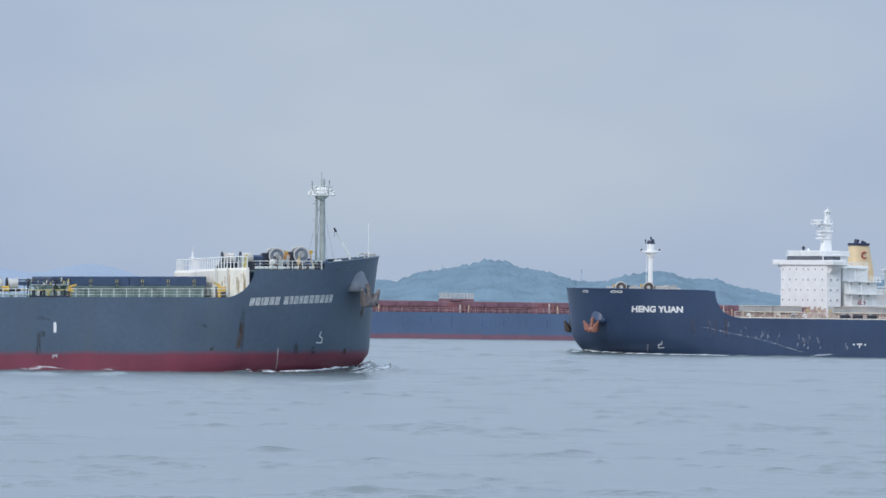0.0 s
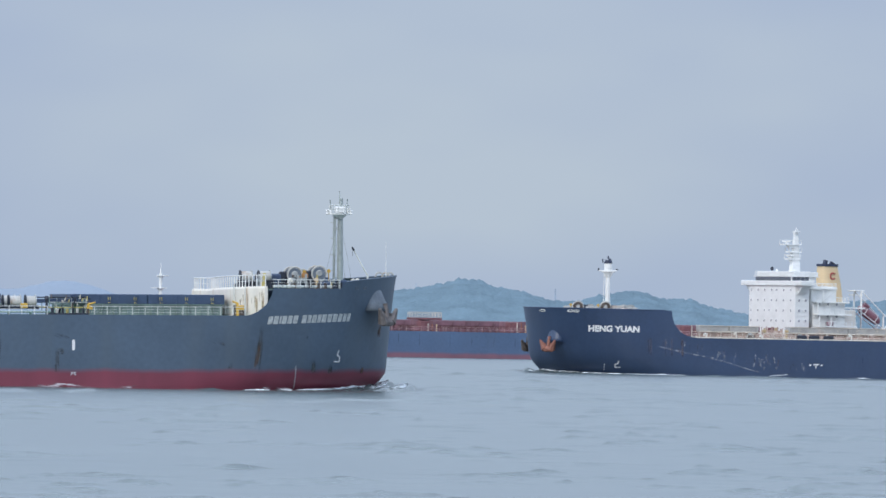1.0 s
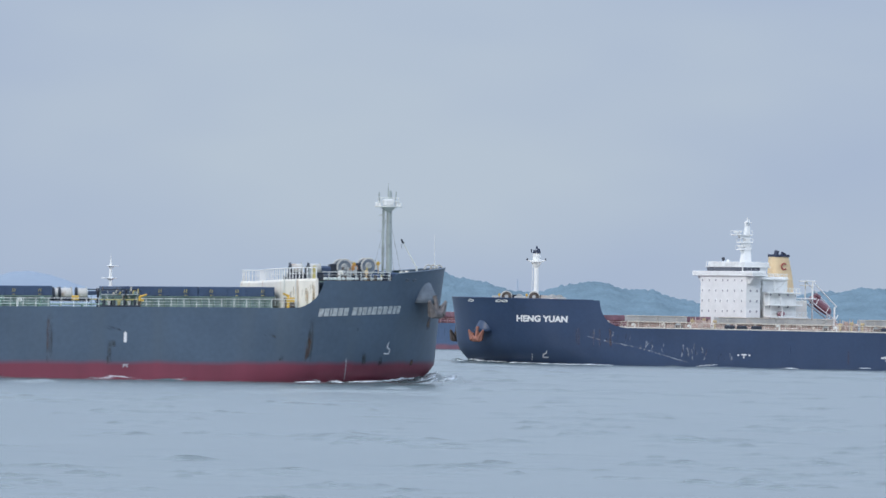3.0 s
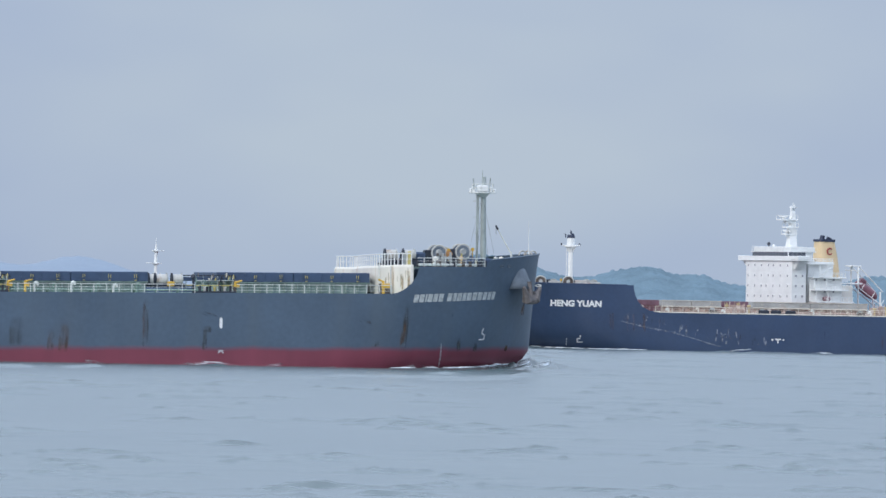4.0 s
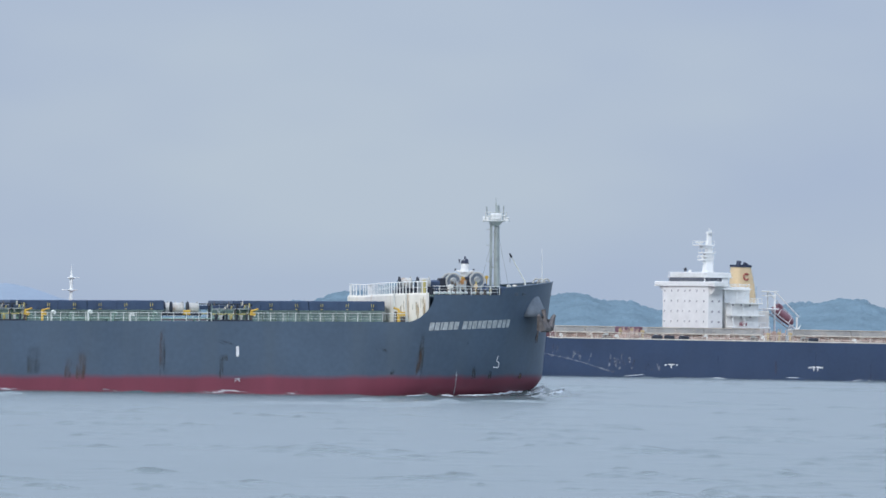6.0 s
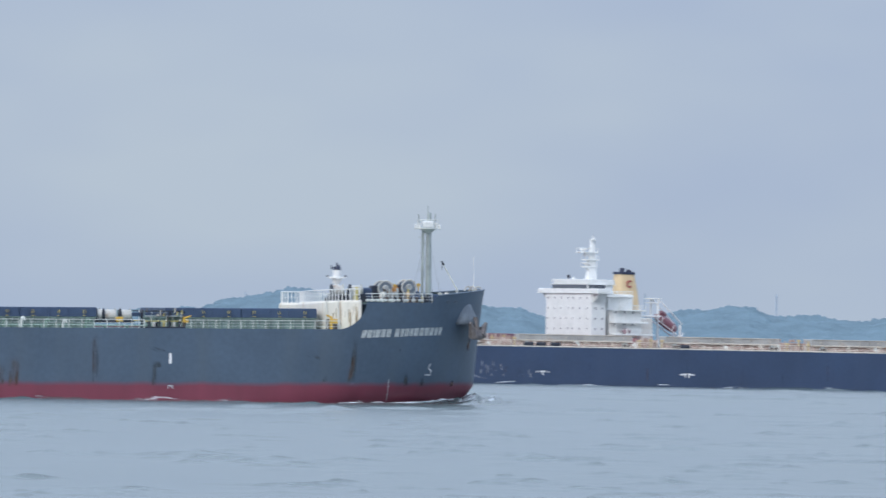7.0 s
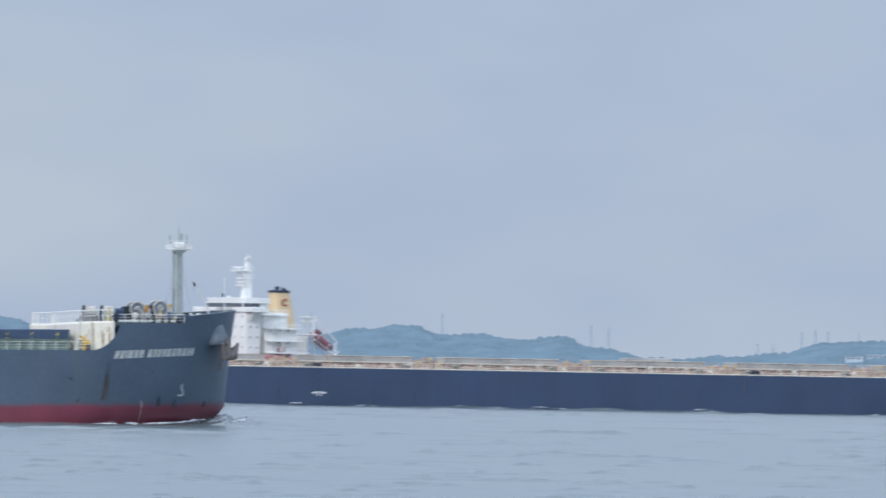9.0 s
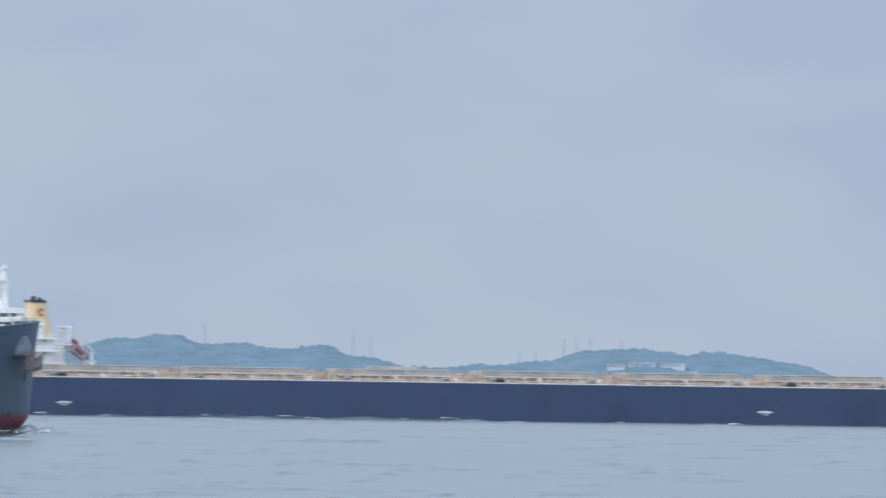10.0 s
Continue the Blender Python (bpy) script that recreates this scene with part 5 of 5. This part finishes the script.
    for p, w in (((mx + 2.3, 0, 29.95), 3.4), ((mx + 1.4, 0, 26.9), 2.6)):
        bm = bm_new()
        box(bm, p, (.45, w, .3), bevel=.08)
        rod(bm, (p[0], 0, p[2] - .6), (p[0], 0, p[2]), .25, .2, 10)
        part("radar_scanner", bm, M_WHITE, mast)
    bm = bm_new()
    rod(bm, (mx - .3, 0, 31.1), (mx - .3, 0, 33.0), .2, .1, 8)
    rod(bm, (mx - .8, 0, 31.0), (mx - .8, 0, 32.7), .12, .1, 6)
    box(bm, (mx - .4, 0, 32.0), (1.3, 1.6, .14))
    rod(bm, (mx + .1, 0, 31.1), (mx + .1, 0, 32.3), .3, .3, 8)
    part("mast_head", bm, M_WHITE, mast)
    for y, h in ((-4.5, 1.6), (-2.2, 1.1), (6.0, .9)):
        bm = bm_new()
        rod(bm, (fx - 2.5, y, 22.5), (fx - 2.5, y, 22.5 + h), .12, None, 6)
        bmesh.ops.create_icosphere(bm, subdivisions=2, radius=.42, matrix=Matrix.Translation((fx - 2.5, y, 22.5 + h)))
        part("antenna_dome", bm, M_WHITE if y > -4 else M_DARK, house)
    for block in (house, wheel, mast):
        settle(block, ((0, 0), (6, 6), (22.5, 20.7), (33, 32.3), (40, 39.3)))
    # decks stepping down abaft the house
    bm = bm_new()
    box(bm, (fx - 9.6, 0, 10.2), (8.8, 21.0, 8.4), bevel=.1)
    box(bm, (fx - 9.8, 0, 16.2), (7.0, 15.0, 4.4), bevel=.1)
    casing = part("engine_casing", bm, M_WHITE, ship)
    for z, ln in ((7.4, 8.2), (10.2, 8.2), (13.0, 8.2)):
        for i in range(3):
            window(casing, (fx - 6.8 - i * 2.4, 10.54, z + 1.2), (.5, .06, .6))
    for z, y1, ln in ((8.9, 13.2, 10.6), (11.7, 12.8, 9.4), (14.6, 12.0, 9.2), (17.9, 9.0, 7.5)):
        bm = bm_new()
        box(bm, (fx - 5.2 - ln / 2, 0, z), (ln, y1 * 2, .35), bevel=.05)
        part("aft_deck", bm, M_WHITE, house)
        xa, xb = fx - 5.4, fx - 5.2 - ln + .2
        handrail(ship, [(xa, y1 - .15, z + .15), (xb, y1 - .15, z + .15), (xb, -y1 + .15, z + .15)], 1.05, 1.5, .06, 3, mat=M_WHITE)
        for i in range(int(ln / 3.2)):
            bm = bm_new()
            rod(bm, (xa - i * 3.2 - .5, y1 - .4, z - 2.7), (xa - i * 3.2 - .5, y1 - .4, z), .14, None, 6)
            part("stanchion", bm, M_WHITE, house)
    # narrow deck that carries the boat's ramp, and a cream store under it
    bm = bm_new()
    box(bm, (fx - 18.6, 0, 13.4), (9.2, 9.0, .35), bevel=.05)
    part("boat_deck", bm, M_WHITE, house)
    bm = bm_new()
    box(bm, (fx - 18.2, 3.0, 9.4), (4.4, 3.6, 7.0), bevel=.12)
    part("store_house", bm, M_CREAM, house)
    for x, y, z, s, m in ((fx - 7.0, 12.2, 7.4, (4.6, 2.0, 2.2), M_DULLRED), (fx - 11.0, 12.0, 7.2, (2.0, 1.8, 1.8), M_DULLRED), (fx - 9.2, 11.6, 9.7, (1.8, 1.4, 1.2), M_LIFEBOAT)):
        bm = bm_new()
        box(bm, (x, y, z), s, bevel=.35)
        part("deck_locker", bm, m, house)
    bm = bm_new()
    for i in range(12):
        t = i / 11
        box(bm, (fx - 7.0 - t * 3.4, 12.0, 14.8 + t * 2.5), (.35, .8, .06))
    for dy in (-.4, .4):
        rod(bm, (fx - 7.0, 12 + dy, 14.8), (fx - 10.4, 12 + dy, 17.3), .06, None, 5)
        rod(bm, (fx - 7.0, 12 + dy, 15.8), (fx - 10.4, 12 + dy, 18.3), .04, None, 5)
    part("stair", bm, M_WHITE, house)


def funnel(ship):
    """Tapering oblong stack with a dark cap and uptakes."""
    def ring(bm, x, z, lx, ly):
        return [bm.verts.new((x + math.copysign(abs(math.cos(a)) ** .55, math.cos(a)) * lx, math.copysign(abs(math.sin(a)) ** .55, math.sin(a)) * ly, z)) for a in [k * math.pi / 12 for k in range(24)]]
    fx = -178.6

    def tube(levels, mat, name, parent):
        bm = bm_new()
        rings = [ring(bm, *q) for q in levels]
        for a, b in zip(rings, rings[1:]):
            for k in range(24):
                bm.faces.new((a[k], a[(k + 1) % 24], b[(k + 1) % 24], b[k]))
        bm.faces.new(rings[-1])
        bm.faces.new(rings[0][::-1])
        return part(name, bm, mat, parent)
    root = tube(((fx - .8, 12, 3.4, 2.5), (fx - .4, 19.5, 2.8, 2.1), (fx, 23.8, 2.25, 1.85)), M_BUFF, "funnel", ship)
    tagged(root, "buff yellow funnel with dark cap")
    tube(((fx, 23.8, 2.4, 2.0), (fx, 24.4, 2.4, 2.0)), M_BLUEDARK, "funnel_cap", root)
    bm = bm_new()
    for dx, dy, h, r in ((-1.3, .5, 26.6, .6), (.5, -.6, 27.2, .7), (1.5, .7, 26.4, .45), (-.3, .9, 26.9, .4)):
        rod(bm, (fx + dx * .8, dy, 24.2), (fx + dx * .8 - .3, dy, h - 1.9), r * .85, r * .8, 12)
    part("uptake", bm, M_BLUEDARK, root)
    # plain red open ring on the side
    bm = bm_new()
    pts = [(fx - .35 - math.cos(a) * .68, 1.95 + .05, 21.4 + math.sin(a) * .78) for a in [.75 + k * (2 * math.pi - 1.5) / 16 for k in range(17)]]
    for a, b in zip(pts, pts[1:]):
        rod(bm, (a[0], a[1] + .12, a[2]), (b[0], b[1] + .12, b[2]), .2, None, 6)
    part("funnel_emblem", bm, M_RUSTRED, root, "plain red open ring")
    settle(root, ((0, 0), (12, 12), (24.4, 23.8), (30, 29.4)))


def lifeboat(ship):
    """Free-fall lifeboat on its inclined launching frame over the stern."""
    m = pose(-190.4, 0, 11.9, 0, -33, 0)
    bm = bm_new()
    rings = []
    for k in range(13):
        t = k / 12
        x = -3.6 + 7.2 * t
        r = 1.12 * (max(0.0, 1 - abs(2 * t - 1) ** 3.2)) ** .5 + .05
        rings.append([bm.verts.new(m @ Vector((x, math.cos(a) * r, math.sin(a) * r * 1.05))) for a in [j * math.pi / 8 for j in range(16)]])
    for a, b in zip(rings, rings[1:]):
        for j in range(16):
            bm.faces.new((a[j], a[(j + 1) % 16], b[(j + 1) % 16], b[j]))
    bm.faces.new(rings[0])
    bm.faces.new(rings[-1])
    bmesh.ops.recalc_face_normals(bm, faces=bm.faces)
    boat = part("lifeboat", bm, M_LIFEBOAT, ship, "orange-red free-fall lifeboat on its ramp", True)
    bm = bm_new()
    box(bm, m @ Vector((2.0, 0, 1.3)), (1.6, 1.6, .9), m.to_3x3().to_4x4(), .2)
    part("conning_hatch", bm, M_LIFEBOAT, boat)
    bm = bm_new()
    for sd in (-1.7, 1.7):
        rod(bm, m @ Vector((-5.4, sd, -1.2)), m @ Vector((4.6, sd, -1.2)), .14, None, 6)
        for x in (-4.6, -1.5, 2.0):
            rod(bm, m @ Vector((x, sd, -1.2)), m @ Vector((x, sd, .3)), .1, None, 6)
        rod(bm, (-187.2, sd, 6.0), (-187.2, sd, 17.6), .22, None, 6)
        rod(bm, (-193.4, sd, 6.0), (-193.4, sd, 11.6), .22, None, 6)
        rod(bm, (-187.2, sd, 17.6), (-194.0, sd, 11.6), .15, None, 6)
    box(bm, (-186.7, 0, 17.6), (2.6, 3.8, .3), bevel=.05)
    box(bm, (-186.7, 0, 16.6), (2.2, 3.6, .2), bevel=.05)
    part("launching_frame", bm, M_WHITE, ship, "white lifeboat launching frame")


def blue_carrier():
    ship = thing("bulk_carrier", "blue bulk carrier with red deck and white bridge house", "ship", "ships under way")
    rnd = random.Random(31)
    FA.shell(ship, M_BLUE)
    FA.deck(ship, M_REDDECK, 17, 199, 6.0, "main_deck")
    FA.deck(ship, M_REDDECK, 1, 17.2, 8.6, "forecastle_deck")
    for k in range(6):
        a, b = 21 + k * 23.5, 21 + (k + 1) * 23.5
        for sd in (-1, 1):
            handrail(ship, [(-a, sd * (FA.half(-a, 6) - .25), 6.05), (-b, sd * (FA.half(-b, 6) - .25), 6.05)], 1.05, 1.9, .06, 3, mat=M_PINKRAIL)
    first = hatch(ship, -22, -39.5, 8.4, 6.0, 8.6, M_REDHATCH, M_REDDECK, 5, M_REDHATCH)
    for k in range(1, 6):
        copy_thing(first, pose(-23.2 * k, 0, 0))
    for k in range(6):
        x = -42.3 - 23.2 * k
        bm = bm_new()
        box(bm, (x, 9.2, 7.2), (2.4, 2.0, 2.4), bevel=.1)
        root = part("hatch_gear", bm, M_REDDECK, ship, "red hatch gear and lockers")
        bm = bm_new()
        box(bm, (x, -7, 7.2), (2.4, 4.0, 2.4), bevel=.1)
        part("locker", bm, M_REDDECK, root)
        for i in range(4):
            bm = bm_new()
            xx = x - 1.8 + i * 1.1
            rod(bm, (xx, 12.5, 6), (xx, 12.5, 7.6 + rnd.random()), .13, None, 6)
            part("vent_pipe", bm, (M_BUFF, M_ORANGE, M_CREAMRAIL, M_REDDECK)[i], root)
        bm = bm_new()
        for i in range(3):
            rod(bm, (x - 2, 13.6 + i * .5, 6.5), (x + 21, 13.6 + i * .5, 6.5), .13, None, 5)
        part("deck_pipe", bm, M_REDHATCH, ship)
    # railed platform on a cross deck
    bm = bm_new()
    box(bm, (-68.5, 4, 8.9), (6.4, 5.4, .5), bevel=.06)
    for x in (-71.2, -65.8):
        for y in (1.6, 6.4):
            box(bm, (x, y, 7.4), (.4, .4, 2.8))
    part("platform", bm, M_REDDECK, ship)
    handrail(ship, [(-71.6, 6.6, 9.1), (-65.4, 6.6, 9.1), (-65.4, 1.4, 9.1), (-71.6, 1.4, 9.1), (-71.6, 6.6, 9.1)], 1.3, .8, .06, 4, mat=M_CREAMRAIL)
    # white foremast with yards
    bm = bm_new()
    rod(bm, (-2.9, 0, 8.6), (-2.9, 0, 18.0), .45, .34, 12)
    mast = part("foremast", bm, M_WHITE, ship, "white foremast with yard platforms")
    for z, w in ((14.6, 3.4), (17.4, 2.6)):
        bm = bm_new()
        rod(bm, (-2.9, 0, z - .4), (-2.9, 0, z), .4, .8, 10)
        box(bm, (-2.9 + (.4 if z < 16 else -.5), 0, z + .1), (w, 1.2, .2), bevel=.03)
        part("platform", bm, M_WHITE, mast)
    bm = bm_new()
    rod(bm, (-2.9, 0, 17.8), (-2.9, 0, 19.0), .26, .18, 8)
    rod(bm, (-2.9, 0, 19), (-2.9, 0, 20.4), .09, .05, 6)
    part("mast_head", bm, M_WHITE, mast)
    deckhouse(ship)
    funnel(ship)
    lifeboat(ship)
    for i in range(8):
        x = -48 - i * 6 - rnd.random() * 3
        painted(ship, FA, "rust_streak", [strip(x, 2 + rnd.random(), x, 5 + rnd.random(), .25)], 1, M_FADED, .02)
    return ship


# hatch red is muted to mauve in place of haze over the ship
M_REDHATCH = material("hazed_red_hatch_paint", (0.21, 0.115, 0.14), 0.7, 0, 0.2, 0.4)
M_PINKRAIL = material("pale_pink_rail_paint", (0.40, 0.27, 0.27), 0.6, 0, 0.15, 1.0)
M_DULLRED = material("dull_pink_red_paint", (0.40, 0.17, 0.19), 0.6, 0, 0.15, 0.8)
M_RUSTRED = material("red_paint", (0.34, 0.065, 0.06), 0.5, 0, 0.15, 0.8)
BLUE = blue_carrier()


# ---- bow waves and foam along the hulls; each keeps station with its ship ----
def foam_material(name, cover, scale):
    m = material(name, (0.74, 0.79, 0.82), 0.8, 0, 0.08, 1.5, 0.05)
    n, l = m.node_tree.nodes, m.node_tree.links
    b = n["Principled BSDF"]
    tc = n.new("ShaderNodeTexCoord")
    mp = n.new("ShaderNodeMapping")
    mp.inputs["Scale"].default_value = scale
    l.new(tc.outputs["Object"], mp.inputs[0])
    nz = n.new("ShaderNodeTexNoise")
    nz.inputs["Scale"].default_value, nz.inputs["Detail"].default_value = 1.0, 6
    l.new(mp.outputs[0], nz.inputs["Vector"])
    rg = n.new("ShaderNodeMapRange")
    rg.inputs[1].default_value, rg.inputs[2].default_value = cover, cover + 0.16
    l.new(nz.outputs[0], rg.inputs[0])
    l.new(rg.outputs[0], b.inputs["Alpha"])
    return m


M_CREST = foam_material("broken_crest_foam", 0.40, (0.4, 0.6, 2.4))
M_WASH = foam_material("thin_hull_wash", 0.58, (0.22, 0.6, 1.0))


def contour(hull, side, s0, s1, n):
    """Waterline of one side from s0 to s1 abaft the stem, with outward normals."""
    st = hull.stem(0)
    pts = []
    for i in range(n + 1):
        s = s0 + (s1 - s0) * i / n
        x = -st - s
        p = Vector((x, side * hull.half(x, 0), 0))
        q = Vector((x - .2, side * hull.half(x - .2, 0), 0))
        d = (q - p).normalized()
        pts.append((s, p, Vector((-d.y, d.x, 0)) * (1 if (-d.y * 0 + d.x) * side > 0 else -1)))
    return pts


def ridge_of_water(name, root, pts, offset, height, width, mat, seed, label=""):
    """A low wave running along the contour: height(s) and offset(s) in metres."""
    bm = bm_new()
    rows = []
    for s, p, nrm in pts:
        o, h, w = offset(s), height(s), width(s)
        j = noise.noise((s * .7, seed, 0)) * .35 + noise.noise((s * 2.1, seed, 3)) * .2
        row = []
        for k in range(9):
            t = k / 8 * 2 - 1
            z = h * (1 + j) * max(0.0, math.cos(t * math.pi / 2)) ** 1.4 - .12
            row.append(bm.verts.new(p + nrm * (o + t * w) + Vector((0, 0, z))))
        rows.append(row)
    for a, b in zip(rows, rows[1:]):
        for k in range(8):
            bm.faces.new((a[k], b[k], b[k + 1], a[k + 1]))
    bmesh.ops.recalc_face_normals(bm, faces=bm.faces)
    return part(name, bm, mat, root, label, True)


def bow_wave(hull, near, power, length, label):
    root = thing("bow_wave", label, "bow wave", "bow waves")
    for side in (near, -near):
        pts = contour(hull, side, .05, length, 60)
        ridge_of_water("swell", root, pts, lambda s: .5 + s * .10, lambda s: power * .95 * (.12 + .88 * math.exp(-s / 5)), lambda s: 1.1 + s * .05, M_SEA, 2 + side)
        ridge_of_water("crest", root, pts, lambda s: .35 + s * .09, lambda s: power * 1.05 * (.08 + .92 * math.exp(-s / 5)) + .16, lambda s: .6, M_CREST, 2 + side, "broken white foam")
        far = contour(hull, side, .05, length * .5, 40)
        ridge_of_water("swell", root, far, lambda s: 3.2 + s * .25, lambda s: power * .6 * math.exp(-s / 7), lambda s: .9, M_SEA, 5 + side)
        ridge_of_water("crest", root, contour(hull, side, .05, 4.0, 20), lambda s: 3.0 + s * .3, lambda s: power * .9 * math.exp(-s / 3), lambda s: .5, M_CREST, 7 + side, "broken white foam")
    # arcs of water thrown ahead of and round the stem
    st = hull.stem(0)
    for k, (a, b, h, w, mat) in enumerate(((3.2, 4.2, 1.25, 1.6, M_SEA), (3.0, 3.9, 1.4, .4, M_CREST), (5.8, 7.2, 1.05, 1.8, M_SEA), (5.5, 6.9, 1.12, .45, M_CREST), (8.6, 10.0, .55, 1.4, M_SEA), (12.0, 14.0, .35, 1.6, M_SEA))):
        arc = []
        for i in range(61):
            f = radians(-95 + 190 * i / 60)
            p = Vector((-st - .4 + a * math.cos(f) - abs(f) ** 2 * 1.2, b * math.sin(f), 0))
            arc.append((f, p, Vector((math.cos(f) / a, math.sin(f) / b, 0)).normalized()))
        if mat is M_CREST and power < .7:
            continue
        lift = power * h
        ridge_of_water("crest" if mat is M_CREST else "swell", root, arc, lambda f: 0.0, lambda f: lift * math.exp(-(f / 1.0) ** 2), lambda f: w, mat, 20 + k)
    return root


def hull_wash(hull, near, s0, s1, label):
    """Patches of thin foam washing along the side."""
    root = thing("hull_foam", label, "foam", "foam along the hulls")
    pts = contour(hull, near, s0, s1, int((s1 - s0) / 1.2))
    ridge_of_water("foam_strip", root, pts, lambda s: .5, lambda s: .42 + .15 * math.sin(s * .45) + .12 * math.sin(s * .19), lambda s: .55, M_WASH, 11)
    return root


WAVE_A = bow_wave(CH, -1, 1.15, 20, "white and grey bow wave curling round the stem")
WASH_A = hull_wash(CH, -1, 10, 120, "thin white foam along the waterline of a grey hull")
WAVE_B = bow_wave(HE, 1, .6, 26, "low white bow wave along the shoulder of a hull")
WASH_B = hull_wash(HE, 1, 14, 250, "thin white foam along the waterline of a navy hull")


# ---- motion: each ship holds its course and speed, its foam goes with it, the sea drifts ----
def sail(carried, x, y, heading, speed, trim=0.0, heave=0.0):
    h = radians(heading)
    walk(carried, [(t, pose(x + math.cos(h) * speed * t, y + math.sin(h) * speed * t, heave, 0, -trim, heading)) for t in [k * 0.25 for k in range(41)]])


def motions():
    for ob in (SLATE, WAVE_A, WASH_A):
        ob.scale = (0.932, 0.932, 0.97)
    sail(SLATE, -10.8, 875.8, 12, 5.354, 0.8, 0.27)
    sail(WAVE_A, -10.8, 875.8, 12, 5.354)
    sail(WASH_A, -10.8, 875.8, 12, 5.354)
    for ob in (NAVY, WAVE_B, WASH_B):
        ob.scale = (0.965, 0.965, 0.99)
        sail(ob, 17.27, 1273.1, 179.89, 2.957)
    sail(BLUE, -65.2, 1644.2, 207.65, 1.505)
    walk(WATER, [(k * 0.5, pose(-0.16 * k, -0.4 * k, 0)) for k in range(21)])


motions()
